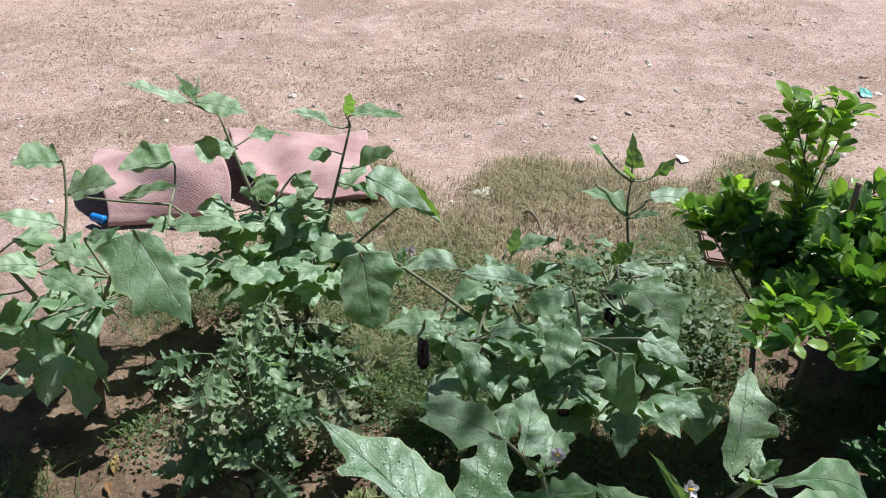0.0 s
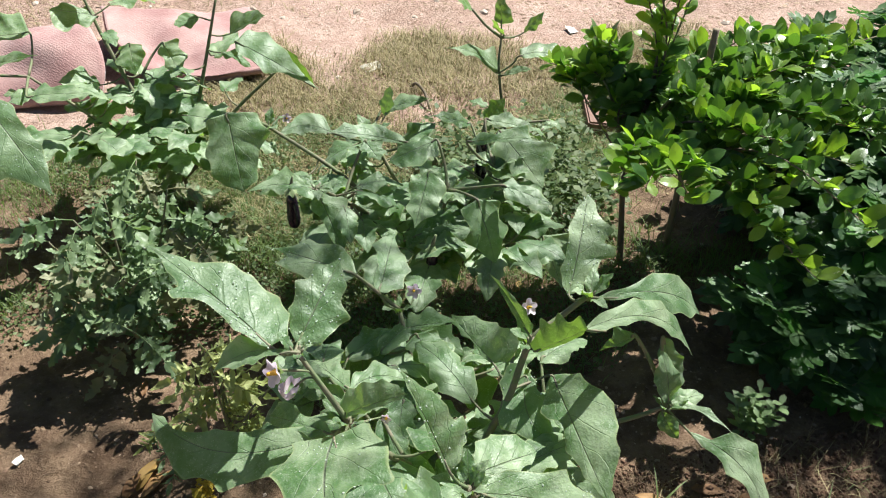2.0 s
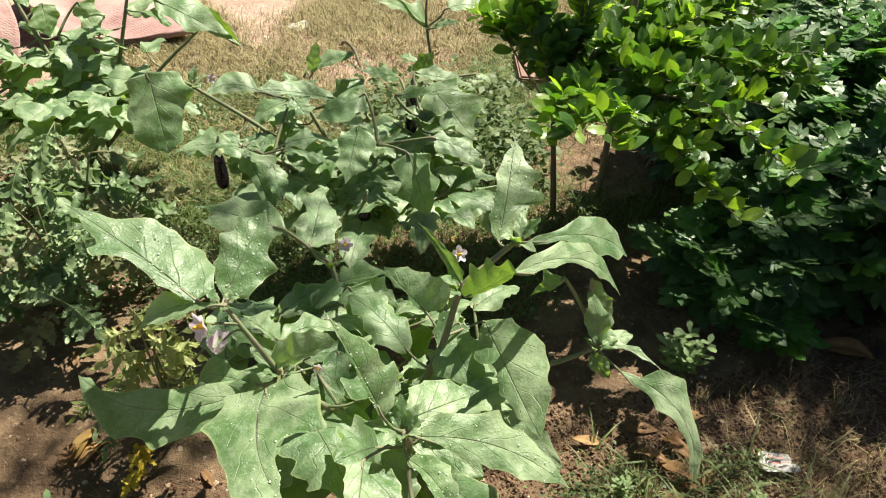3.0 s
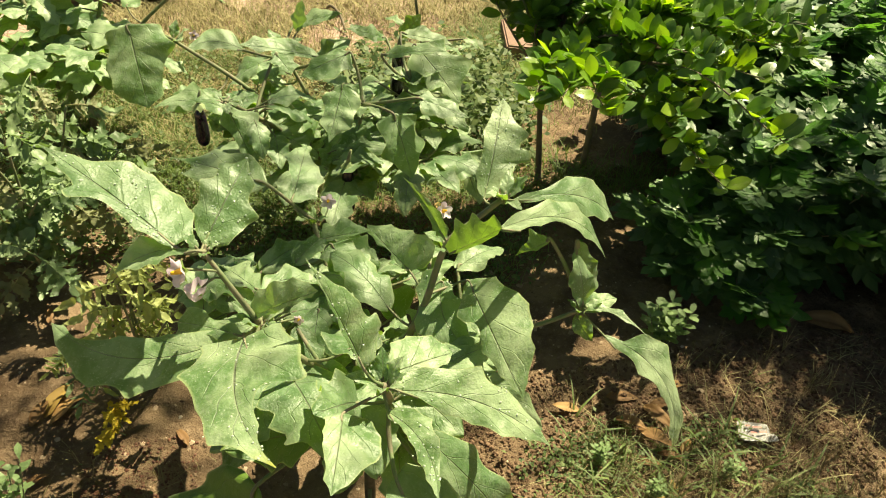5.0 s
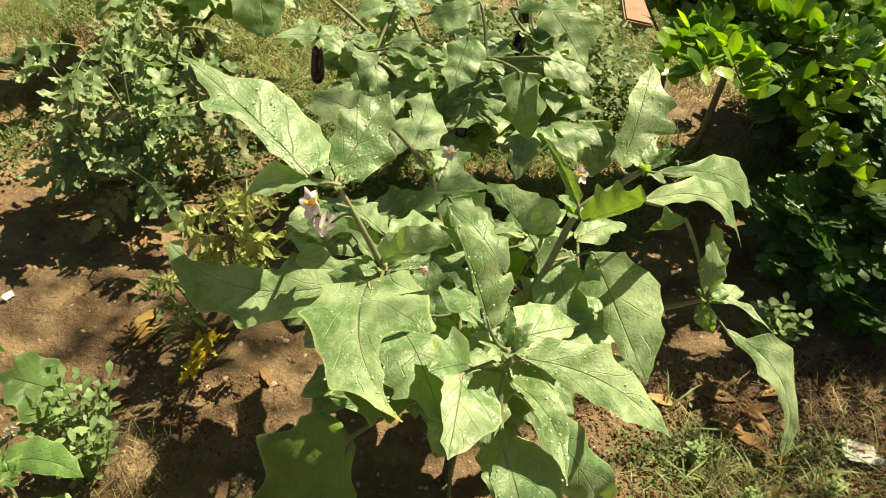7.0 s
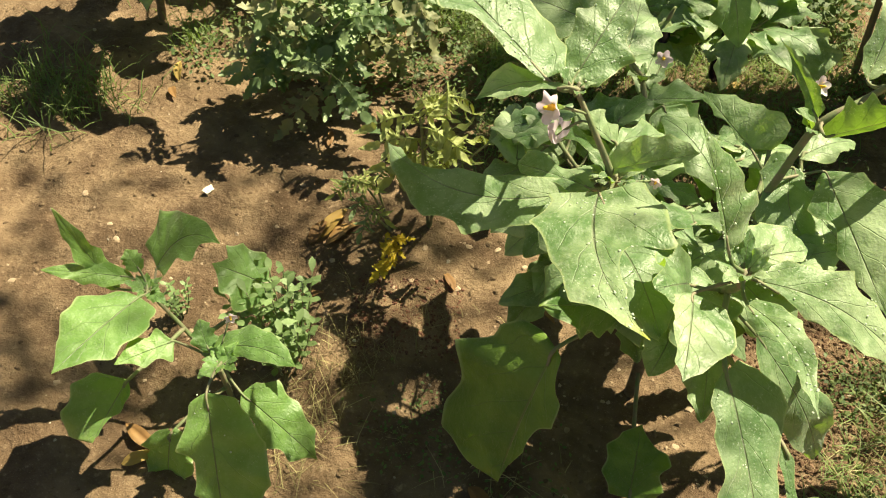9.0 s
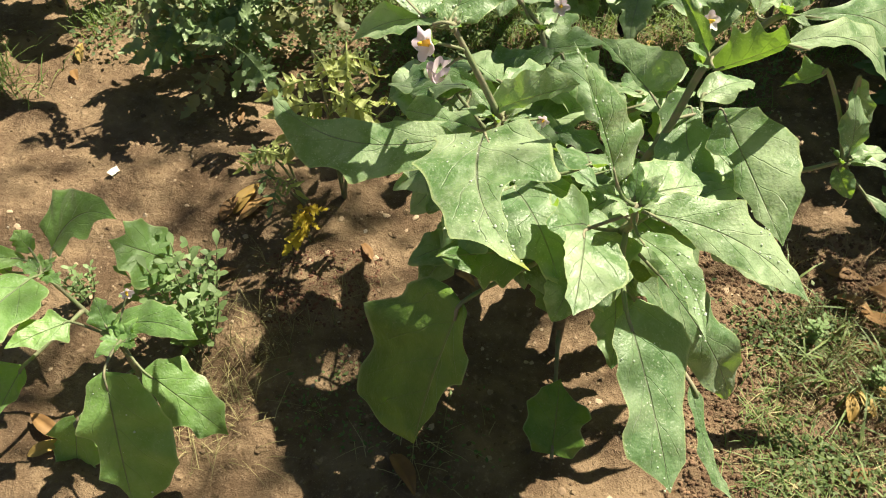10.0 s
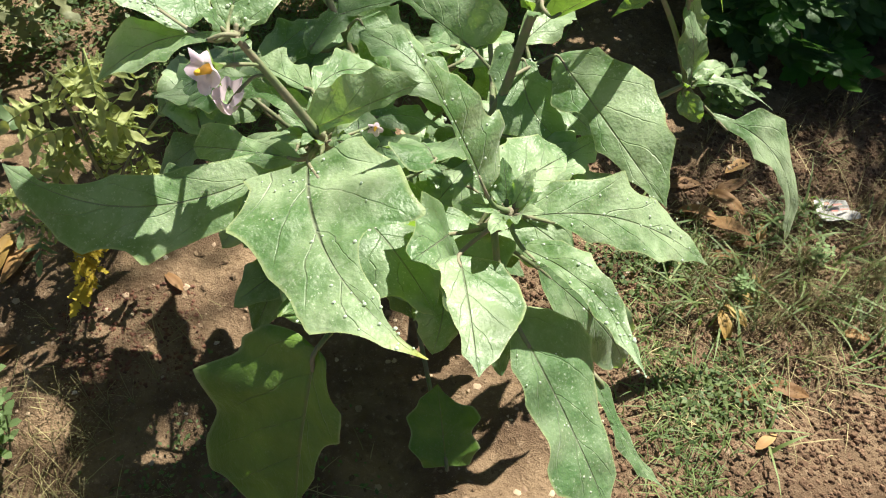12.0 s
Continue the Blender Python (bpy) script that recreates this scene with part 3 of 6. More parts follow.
shoot(plant, [H1, (0.045, 0.706, 0.71), HF], 0.0045, 0.003, "flower_stem")
shoot(plant, [fork, (0.25, 0.71, 0.42), (0.245, 0.63, 0.54), H2])
shoot(plant, [fork, (0.29, 0.83, 0.40), (0.33, 0.845, 0.50), H3, (0.41, 0.885, 0.635), HC])
shoot(plant, [(0.29, 0.83, 0.40), (0.44, 0.85, 0.40), (0.54, 0.855, 0.415), HR], 0.0055, 0.0035)
shoot(plant, [fork, (0.21, 0.92, 0.36), HB], 0.0065, 0.004)
shoot(plant, [(0.243, 0.81, 0.19), HL], 0.005, 0.004)
shoot(plant, [fork, (0.14, 0.88, 0.36), (0.03, 0.97, 0.45)], 0.005, 0.003)
shoot(plant, [(0.242, 0.82, 0.13), (0.24, 0.90, 0.22), (0.20, 0.98, 0.30)], 0.005, 0.003)
shoot(plant, [(0.242, 0.82, 0.13), (0.32, 0.90, 0.22), (0.42, 0.95, 0.29)], 0.005, 0.003)
cut(plant, HF, (-0.015, 0.730, 0.758), (-0.182, 0.872, 0.824), (0.26, -0.14, 0.96), ((0.09, 0.05), (0.21, 0.08), (0.37, 0.07), (0.5, 0.1), (0.6, 0.19), (0.65, 0.17), (0.64, 0.09), (0.78, 0.06)), ((-0.01, 0.14), (0.09, 0.25), (0.23, 0.34), (0.3, 0.26), (0.43, 0.29), (0.54, 0.25), (0.65, 0.15), (0.8, 0.08)), drops=60)
cut(plant, HF, (0.017, 0.755, 0.737), (0.078, 0.864, 0.791), (0.05, -0.46, 0.88), ((0.13, 0.16), (0.28, 0.24), (0.42, 0.25), (0.57, 0.3), (0.69, 0.2), (0.84, 0.23), (0.89, 0.1)), ((-0, 0.08), (0.07, 0.22), (0.27, 0.28), (0.44, 0.36), (0.56, 0.21), (0.73, 0.19)), drops=50)
cut(plant, HB, (0.091, 1.079, 0.582), (-0.078, 1.198, 0.565), (-0.24, -0.20, 0.95), ((0.08, 0.13), (0.26, 0.25), (0.43, 0.19), (0.74, 0.17), (0.7, 0.05)), ((0.27, 0.21), (0.42, 0.19), (0.63, 0.2), (0.76, 0.06)), drops=20)
cut(plant, HF, (0.010, 0.716, 0.760), (-0.093, 0.724, 0.724), (-0.34, -0.19, 0.92), ((0.17, 0.07), (0.33, 0.13), (0.45, 0.19), (0.72, 0.15)), ((0.19, 0.01), (0.37, 0.13), (0.62, 0.28), (0.84, 0.32), (0.88, 0.23)), bend=-0.123)
cut(plant, HB, (0.130, 1.079, 0.540), (0.166, 1.260, 0.535), (0.18, -0.01, 0.98), ((0.11, 0.07), (0.45, 0.1), (0.71, 0.21), (0.82, 0.12)), ((-0, 0.09), (0.15, 0.23), (0.29, 0.22), (0.4, 0.26), (0.62, 0.16)))
cut(plant, H1, (0.060, 0.664, 0.653), (0.096, 0.433, 0.697), (-0.21, 0.15, 0.96), ((-0, 0.06), (0.03, 0.22), (0.22, 0.34), (0.48, 0.38), (0.48, 0.27), (0.47, 0.16), (0.53, 0.1), (0.72, 0.06), (0.87, 0.01)), ((-0.04, 0.09), (-0.08, 0.25), (0.04, 0.25), (0.2, 0.3), (0.43, 0.2), (0.65, 0.19), (0.73, 0.19), (0.79, 0.11), (0.91, 0.06)), bend=-0.108, aged=True, drops=60)
cut(plant, H1, (0.052, 0.688, 0.633), (-0.205, 0.777, 0.594), (-0.25, -0.31, 0.92), ((0.04, 0.04), (0.15, 0.03), (0.19, 0.13), (0.34, 0.15), (0.46, 0.2), (0.52, 0.15), (0.68, 0.18), (0.76, 0.15), (0.85, 0.11), (0.94, 0.08)), ((0.18, 0.1), (0.37, 0.13), (0.6, 0.11), (0.79, 0.03), (0.86, 0.02), (0.92, 0.04)), bend=0.166)
cut(plant, H1, (0.056, 0.674, 0.645), (-0.034, 0.745, 0.608), (-0.40, -0.03, 0.92), ((0.29, 0.11), (0.59, 0.17), (0.87, 0.13)), ((0.24, 0.15), (0.71, 0.2), (1.03, 0.27)))
cut(plant, H1, (0.066, 0.698, 0.653), (0.156, 0.661, 0.728), (-0.67, -0.49, 0.55), ((0.06, 0.14), (0.22, 0.25), (0.51, 0.25), (0.74, 0.22), (0.91, 0.12)), ((0.09, 0.06), (0.4, 0.07), (0.71, 0.06), (0.91, 0.04)))
cut(plant, H1, (0.081, 0.737, 0.658), (0.162, 0.787, 0.617), (0.50, -0.11, 0.86), ((0.23, 0.16), (0.62, 0.24), (0.91, 0.19)), ((0.24, 0.15), (0.64, 0.15)), bend=0.137)
cut(plant, H1, (0.081, 0.733, 0.664), (0.028, 0.810, 0.647), (-0.21, 0.06, 0.98), ((0.28, 0.05), (0.6, 0.08)), ((0.23, 0.19), (0.67, 0.33), (0.76, 0.15)))
cut(plant, H1, (0.081, 0.713, 0.653), (0.005, 0.815, 0.625), (-0.34, 0.01, 0.94), ((0.18, 0.09), (0.63, 0.1)), ((0.33, 0.1), (0.74, 0.09)))
cut(plant, H2, (0.207, 0.608, 0.634), (0.144, 0.670, 0.775), (0.53, -0.66, 0.53), ((0.06, 0.03), (0.24, 0.04), (0.37, 0.05), (0.6, 0.03), (0.79, 0.02)), ((0.03, 0.12), (0.22, 0.3), (0.34, 0.28), (0.34, 0.21), (0.49, 0.2), (0.65, 0.16), (0.8, 0.07)), fold=0.35, drops=30)
cut(plant, H2, (0.177, 0.579, 0.586), (0.152, 0.453, 0.598), (0.16, 0.06, 0.99), ((0.01, 0.16), (0.1, 0.31), (0.23, 0.39), (0.44, 0.44), (0.68, 0.3), (0.88, 0.14)), ((0.02, 0.09), (0.1, 0.18), (0.3, 0.17), (0.46, 0.16), (0.62, 0.11), (0.84, 0.09)))
cut(plant, H2, (0.250, 0.596, 0.598), (0.462, 0.559, 0.489), (0.33, -0.47, 0.81), ((-0.03, 0.05), (0.02, 0.11), (0.1, 0.14), (0.23, 0.15), (0.44, 0.2), (0.51, 0.15), (0.64, 0.14), (0.74, 0.12), (0.87, 0.07)), ((0.07, 0.03), (0.18, 0.07), (0.3, 0.12), (0.46, 0.13), (0.65, 0.14), (0.82, 0.08)), bend=0.086, drops=40)
cut(plant, H3, (0.405, 0.871, 0.519), (0.437, 0.626, 0.514), (-0.49, -0.08, 0.87), ((0.04, 0.09), (0.12, 0.18), (0.3, 0.25), (0.44, 0.3), (0.6, 0.24), (0.77, 0.21), (0.82, 0.15), (0.93, 0.07)), ((0.07, 0.07), (0.24, 0.17), (0.32, 0.13), (0.38, 0.07), (0.49, 0.08), (0.58, 0.11), (0.68, 0.08), (0.79, 0.07), (0.92, 0.03)))
cut(plant, H3, (0.362, 0.875, 0.518), (0.395, 0.768, 0.464), (-0.14, -0.48, 0.86), ((0.16, 0.22), (0.43, 0.31), (0.66, 0.26)), ((-0.2, 0.02), (-0.24, 0.16), (-0.04, 0.38), (0.16, 0.29), (0.38, 0.39), (0.54, 0.39), (0.81, 0.16)), bend=-0.166, drops=20)
cut(plant, H2, (0.235, 0.644, 0.570), (0.347, 0.706, 0.535), (0.37, -0.16, 0.91), ((0.1, 0.13), (0.3, 0.32), (0.58, 0.37), (0.86, 0.27), (0.99, 0.12)), ((0.08, 0.12), (0.45, 0.19), (0.83, 0.14)))
cut(plant, H2, (0.234, 0.567, 0.593), (0.269, 0.403, 0.636), (-0.11, 0.23, 0.97), ((-0.02, 0.08), (0.12, 0.14), (0.26, 0.17), (0.35, 0.13), (0.46, 0.13), (0.63, 0.08), (0.87, 0.02)), ((0.1, 0.05), (0.28, 0.06), (0.41, 0.08), (0.62, 0.09), (0.79, 0.07), (0.92, 0.03)), bend=0.098, fold=0.3, drops=40)
cut(plant, HC, (0.439, 0.950, 0.624), (0.493, 1.092, 0.725), (0.16, -0.61, 0.77), ((0.08, 0.09), (0.2, 0.13), (0.4, 0.11), (0.61, 0.14), (0.83, 0.08)), ((0.05, 0.07), (0.21, 0.2), (0.38, 0.23), (0.47, 0.37), (0.55, 0.33), (0.56, 0.24), (0.69, 0.3), (0.77, 0.16), (0.92, 0.09)), drops=50)
cut(plant, HC, (0.475, 0.900, 0.657), (0.682, 0.966, 0.546), (0.53, -0.43, 0.73), ((0.13, 0.03), (0.44, 0.15), (0.71, 0.17), (0.89, 0.13)), ((0.23, 0.03), (0.36, 0.12), (0.55, 0.14), (0.77, 0.12)), bend=0.061, bow=0.12)
cut(plant, HC, (0.428, 0.809, 0.679), (0.648, 0.893, 0.523), (0.63, -0.43, 0.65), ((0.16, 0.06), (0.35, 0.11), (0.57, 0.11), (0.76, 0.09), (0.89, 0.04)), ((0.12, 0.05), (0.25, 0.05), (0.52, 0.04), (0.66, 0.07), (0.83, 0.05)), bend=0.122, bow=0.1)
cut(plant, HC, (0.597, 0.908, 0.554), (0.632, 0.885, 0.440), (0.43, -0.85, 0.31), ((0.27, 0.19), (0.73, 0.31), (0.94, 0.2)), ((0.36, 0.07), (0.62, 0.12)))
cut(plant, HC, (0.550, 0.907, 0.562), (0.491, 0.906, 0.533), (-0.21, -0.87, 0.44), ((0.5, 0.08),), ((0.38, 0.45),))
cut(plant, HR, (0.651, 0.834, 0.393), (0.768, 0.701, 0.223), (0.22, -0.69, 0.69), ((0.11, 0.02), (0.15, 0.17), (0.33, 0.21), (0.44, 0.14), (0.65, 0.08), (0.86, 0.1), (0.99, 0.06)), ((0.18, 0.06), (0.34, 0.12), (0.57, 0.07), (0.72, 0.05), (0.87, 0.06)), bend=0.158, aged=True, bow=0.12)
cut(plant, HR, (0.612, 0.857, 0.447), (0.705, 0.790, 0.433), (-0.07, -0.29, 0.95), ((0.2, 0.1), (0.54, 0.1), (0.78, 0.03)), ((0.3, 0.03), (0.66, 0.06)), bend=0.098)
cut(plant, H3, (0.318, 0.927, 0.496), (0.259, 1.057, 0.496), (-0.65, -0.30, 0.70), ((0.36, 0.02), (0.64, 0.07), (0.88, 0.07)), ((-0.12, 0.14), (-0.15, 0.34), (-0.1, 0.44), (0.08, 0.46), (0.34, 0.37), (0.68, 0.23)))
cut(plant, H3, (0.359, 0.824, 0.625), (0.428, 0.801, 0.688), (-0.42, -0.90, 0.13), ((0.02, 0.16), (0.29, 0.31), (0.47, 0.49), (0.52, 0.33), (0.73, 0.42), (0.78, 0.23), (1.02, 0.25)), ((0.26, 0.06), (0.56, 0.09), (0.88, 0.07)), skin=LEAF_FRESH)
cut(plant, H3, (0.360, 0.872, 0.614), (0.303, 0.953, 0.678), (-0.49, -0.73, 0.48), ((0.14, 0.09), (0.39, 0.09), (0.68, 0.05)), ((0.07, 0.11), (0.3, 0.13), (0.51, 0.08), (0.79, 0.06)), bend=-0.057, fold=0.4)
cut(plant, HB, (0.174, 1.054, 0.471), (0.261, 1.030, 0.503), (-0.40, -0.28, 0.87), ((0.06, 0.29), (0.48, 0.37), (0.82, 0.2)), ((0.4, 0.07), (0.73, 0.07)))
cut(plant, HB, (0.191, 1.012, 0.496), (0.230, 0.958, 0.447), (0.16, -0.59, 0.79), ((0.21, 0.51), (0.61, 0.55), (0.97, 0.43)), ((0.06, 0.22), (0.17, 0.45), (0.75, 0.24)))
cut(plant, H2, (0.243, 0.553, 0.470), (0.298, 0.372, 0.352), (0.38, -0.42, 0.82), ((-0.05, 0.11), (0.02, 0.21), (0.14, 0.31), (0.26, 0.36), (0.36, 0.31), (0.51, 0.25), (0.66, 0.19), (0.87, 0.13)), ((0.06, 0.09), (0.16, 0.14), (0.32, 0.18), (0.47, 0.18), (0.62, 0.22), (0.76, 0.23)), drops=20)
cut(plant, H2, (0.354, 0.533, 0.335), (0.415, 0.403, 0.246), (0.23, -0.47, 0.85), ((0.26, 0.07), (0.5, 0.05), (0.81, 0.03)), ((0.15, 0.05), (0.34, 0.05), (0.49, 0.1), (0.76, 0.09)), bend=-0.078)
cut(plant, HL, (0.048, 0.643, 0.348), (-0.015, 0.524, 0.147), (-0.74, -0.46, 0.50), ((0.04, 0.07), (0.17, 0.13), (0.26, 0.2), (0.42, 0.23), (0.5, 0.12), (0.67, 0.12)), ((-0.02, 0.15), (0, 0.33), (0.11, 0.47), (0.22, 0.48), (0.37, 0.67), (0.52, 0.62), (0.88, 0.69), (1.05, 0.66), (1.06, 0.42)), skin=LEAF_OLD_SHADED)
cut(plant, HL, (0.211, 0.575, 0.020), (0.220, 0.668, 0.106), (-0.21, -0.65, 0.73), ((-0, 0.26), (0.29, 0.4), (0.64, 0.39), (0.86, 0.23)), ((-0.03, 0.26), (0.19, 0.42), (0.38, 0.33), (0.55, 0.45), (0.68, 0.38), (0.77, 0.18)), skin=LEAF_OLD_SHADED)
leaf(plant, HB, (0.194, 1.061, 0.467), (0.279, 1.020, 0.408), 0.085)
leaf(plant, H2, (0.188, 0.620, 0.466), (0.161, 0.570, 0.413), 0.065, n=(0, -0.6, 0.8), lobe=0.08)
leaf(plant, HR, (0.610, 0.860, 0.450), (0.593, 0.900, 0.536), 0.050, n=(0.3, -0.8, 0.2), lobe=0.1)
leaf(plant, HR, (0.610, 0.860, 0.445), (0.687, 0.889, 0.427), 0.040, n=(0, -0.5, 0.9), lobe=0.05)
leaf(plant, HR, (0.600, 0.850, 0.430), (0.624, 0.820, 0.397), 0.035, n=(-0.4, -0.8, 0.3), lobe=0.05)
leaf(plant, H2, (0.200, 0.660, 0.500), (0.140, 0.600, 0.562), 0.100, n=(0, -0.5, 0.85))
leaf(plant, H1, (0.200, 0.720, 0.550), (0.206, 0.800, 0.487), 0.100, n=(0, -0.5, 0.85))
leaf(plant, HL, (0.129, 0.700, 0.396), (0.014, 0.620, 0.478), 0.100, n=(0, -0.6, 0.8), skin=LEAF_OLD_SHADED)
leaf(plant, H2, (0.300, 0.620, 0.450), (0.447, 0.580, 0.211), 0.090, n=(0.2, -0.6, 0.8))
leaf(plant, H3, (0.350, 0.800, 0.420), (0.523, 0.720, 0.295), 0.080, n=(0.4, -0.6, 0.7))
flower(plant, (-0.006, 0.690, 0.752), (-0.8, -0.55, 0.3), 0.040, (0.035, 0.712, 0.725))
flower(plant, (0.004, 0.700, 0.690), (-0.1, -0.2, -0.9), 0.046, (0.040, 0.708, 0.718), wilted=True)
flower(plant, (0.194, 1.104, 0.518), (-0.1, -0.8, 0.4), 0.030, (0.185, 1.09, 0.49))
flower(plant, (0.364, 0.913, 0.634), (0.3, -0.5, 0.5), 0.030, (0.366, 0.885, 0.61))
flower(plant, (0.130, 0.700, 0.640), (-0.3, -0.7, 0.2), 0.016, (0.09, 0.69, 0.645))
inner_leaves(plant, fork, ((0.11, 0.72, 0.52), (0.25, 0.68, 0.48), (0.33, 0.85, 0.50), (0.21, 0.95, 0.42), (0.50, 0.86, 0.40), (0.14, 0.70, 0.40), (0.30, 0.70, 0.40)), 26, 0.12, 2)
inner_leaves(plant, (0.245, 0.86, 0.28), ((0.08, 0.90, 0.48), (0.16, 0.97, 0.46), (0.27, 0.98, 0.47), (0.38, 0.95, 0.47), (0.46, 0.90, 0.45)), 26, 0.115, 9)
inner_leaves(plant, (0.14, 0.88, 0.34), ((0.0, 0.93, 0.47), (0.06, 1.02, 0.47), (-0.06, 0.87, 0.43), (0.10, 0.92, 0.50), (0.0, 1.02, 0.42)), 30, 0.12, 29)
inner_leaves(plant, (0.24, 0.90, 0.10), ((0.04, 0.93, 0.30), (0.18, 1.0, 0.32), (0.32, 1.02, 0.32), (0.46, 0.96, 0.30), (0.12, 0.84, 0.28), (0.40, 0.86, 0.28)), 44, 0.13, 19)
# broad shaded leaves under the crown
for b, e, w in (((0.11, 0.72, 0.50), (0.16, 0.58, 0.49), 0.13), ((0.10, 0.72, 0.50), (0.02, 0.64, 0.46), 0.10), ((0.20, 0.70, 0.48), (0.22, 0.56, 0.46), 0.12), ((0.20, 0.78, 0.40), (0.17, 0.66, 0.38), 0.11), ((0.26, 0.76, 0.44), (0.36, 0.64, 0.42), 0.12)):
    leaf(plant, H2, b, e, w, (0.1, -0.3, 1), 0.18)
# young leaves crowding the heads of the stems
for head, count, size in ((H1, 7, 0.035), (H2, 8, 0.04), (H3, 6, 0.035), (HC, 6, 0.035), (HF, 4, 0.025), (HR, 5, 0.03), (HB, 5, 0.035)):
    for q in range(count):
        a = q * 2.4 + head[0] * 9
        s = size * leaf_rng.uniform(0.6, 1.3)
        up = leaf_rng.uniform(0.2, 1.3)
        b = Vector(head) + Vector((math.cos(a), math.sin(a), 0)) * 0.008
        e = b + Vector((math.cos(a), math.sin(a), up)).normalized() * s
        leaf(plant, head, b, e, s * 0.55, (-math.cos(a) * up, -math.sin(a) * up, 1), 0.08, 0.3)

# the plant behind it
base = (0.27, 1.72)
plant = eggplant(base, "bushy grey-green eggplant with dark purple fruit beside the lime bush")
g = ground_at(*base)
K1, K2, K3, K4, K5 = (0.005, 1.49, 0.50), (0.30, 1.53, 0.45), (0.13, 1.85, 0.42), (0.42, 1.60, 0.46), (-0.12, 1.77, 0.50)
fork = (0.265, 1.70, 0.14)
shoot(plant, [(base[0], base[1], g - 0.02), (0.268, 1.712, 0.06), fork], 0.012, 0.010, "main_stem", WOODY)
for head, mid in ((K1, (0.12, 1.60, 0.34)), (K2, (0.29, 1.60, 0.30)), (K3, (0.2, 1.80, 0.28)), (K4, (0.36, 1.66, 0.30)), (K5, (0.06, 1.74, 0.36))):
    shoot(plant, [fork, mid, head], 0.0075, 0.004)
for head in ((0.14, 1.43, 0.37), (0.28, 1.40, 0.35), (0.44, 1.45, 0.35), (0.53, 1.60, 0.39)):
    shoot(plant, [fork, Vector(fork).lerp(Vector(head), 0.5) + Vector((0, 0, 0.03)), head], 0.006, 0.003)
cut(plant, K5, (-0.210, 1.760, 0.544), (-0.179, 1.640, 0.396), (-0.00, -0.78, 0.63), ((0.06, 0.35), (0.35, 0.48), (0.59, 0.28), (0.88, 0.22)), ((0.06, 0.26), (0.48, 0.36), (0.76, 0.32), (0.88, 0.22)))
cut(plant, K5, (0.031, 1.950, 0.368), (-0.114, 1.910, 0.391), (0.22, -0.25, 0.94), ((0.45, 0.21), (0.77, 0.2)), ((0.17, 0.41), (0.62, 0.26)), bend=-0.201)
cut(plant, K1, (0.012, 1.600, 0.395), (-0.168, 1.620, 0.408), (0.03, -0.31, 0.95), ((0.27, 0.16), (0.61, 0.15)), ((0.26, 0.14), (0.57, 0.3), (0.8, 0.11)), bend=-0.155)
cut(plant, K1, (0.006, 1.500, 0.478), (0.059, 1.400, 0.378), (0.17, -0.65, 0.74), ((0.28, 0.36), (0.61, 0.41), (0.82, 0.16)), ((0.14, 0.2), (0.43, 0.13), (0.79, 0.1)))
cut(plant, K3, (0.162, 1.950, 0.432), (0.288, 1.910, 0.485), (-0.43, -0.20, 0.88), ((0.34, 0.28), (0.71, 0.21)), ((0.39, 0.15), (0.73, 0.16)))
cut(plant, K3, (0.172, 1.930, 0.426), (0.190, 1.950, 0.506), (-0.29, -0.91, 0.30), ((0.35, 0.26), (0.76, 0.19)), ((0.4, 0.22), (0.76, 0.17)))
cut(plant, K3, (0.222, 1.750, 0.448), (0.031, 1.710, 0.512), (0.36, -0.25, 0.90), ((0.39, 0.06), (0.76, 0.09)), ((0.19, 0.19), (0.57, 0.23), (0.8, 0.13)))
cut(plant, K1, (0.116, 1.650, 0.517), (0.148, 1.600, 0.492), (0.06, -0.41, 0.91), ((0.35, 0.51), (0.79, 0.47)), ((0.17, 0.35), (0.64, 0.28)))
cut(plant, K4, (0.381, 1.750, 0.493), (0.280, 1.710, 0.545), (0.54, -0.36, 0.76), ((0.44, 0.17), (0.8, 0.11)), ((0.34, 0.23), (0.74, 0.15)))
cut(plant, K4, (0.411, 1.720, 0.522), (0.529, 1.680, 0.509), (0.01, -0.31, 0.95), ((0.28, 0.28), (0.73, 0.23)), ((0.36, 0.11), (0.73, 0.07)))
cut(plant, K4, (0.350, 1.600, 0.532), (0.490, 1.560, 0.558), (-0.25, -0.25, 0.94), ((0.3, 0.16), (0.72, 0.18)), ((0.32, 0.09), (0.74, 0.07)))
cut(plant, K4, (0.402, 1.600, 0.458), (0.494, 1.560, 0.471), (-0.22, -0.22, 0.95), ((-0.03, 0.52), (0.27, 0.71), (0.64, 0.52)), ((0.34, 0.28), (0.77, 0.2)))
cut(plant, K2, (0.282, 1.600, 0.541), (0.167, 1.560, 0.511), (-0.12, -0.35, 0.93), ((0.25, 0.42), (0.78, 0.36)), ((0.26, 0.21), (0.7, 0.23)))
cut(plant, K2, (0.256, 1.500, 0.523), (0.215, 1.400, 0.441), (-0.11, -0.60, 0.79), ((0.13, 0.31), (0.59, 0.38)), ((0.29, 0.25), (0.67, 0.24)))
cut(plant, K2, (0.357, 1.450, 0.475), (0.393, 1.370, 0.355), (0.18, -0.79, 0.58), ((0.14, 0.32), (0.5, 0.34), (0.82, 0.18)), ((0.08, 0.28), (0.48, 0.36), (0.79, 0.22)))
cut(plant, K4, (0.432, 1.650, 0.531), (0.528, 1.550, 0.430), (0.23, -0.57, 0.79), ((0.18, 0.39), (0.65, 0.54)), ((0.24, 0.31), (0.68, 0.26)))
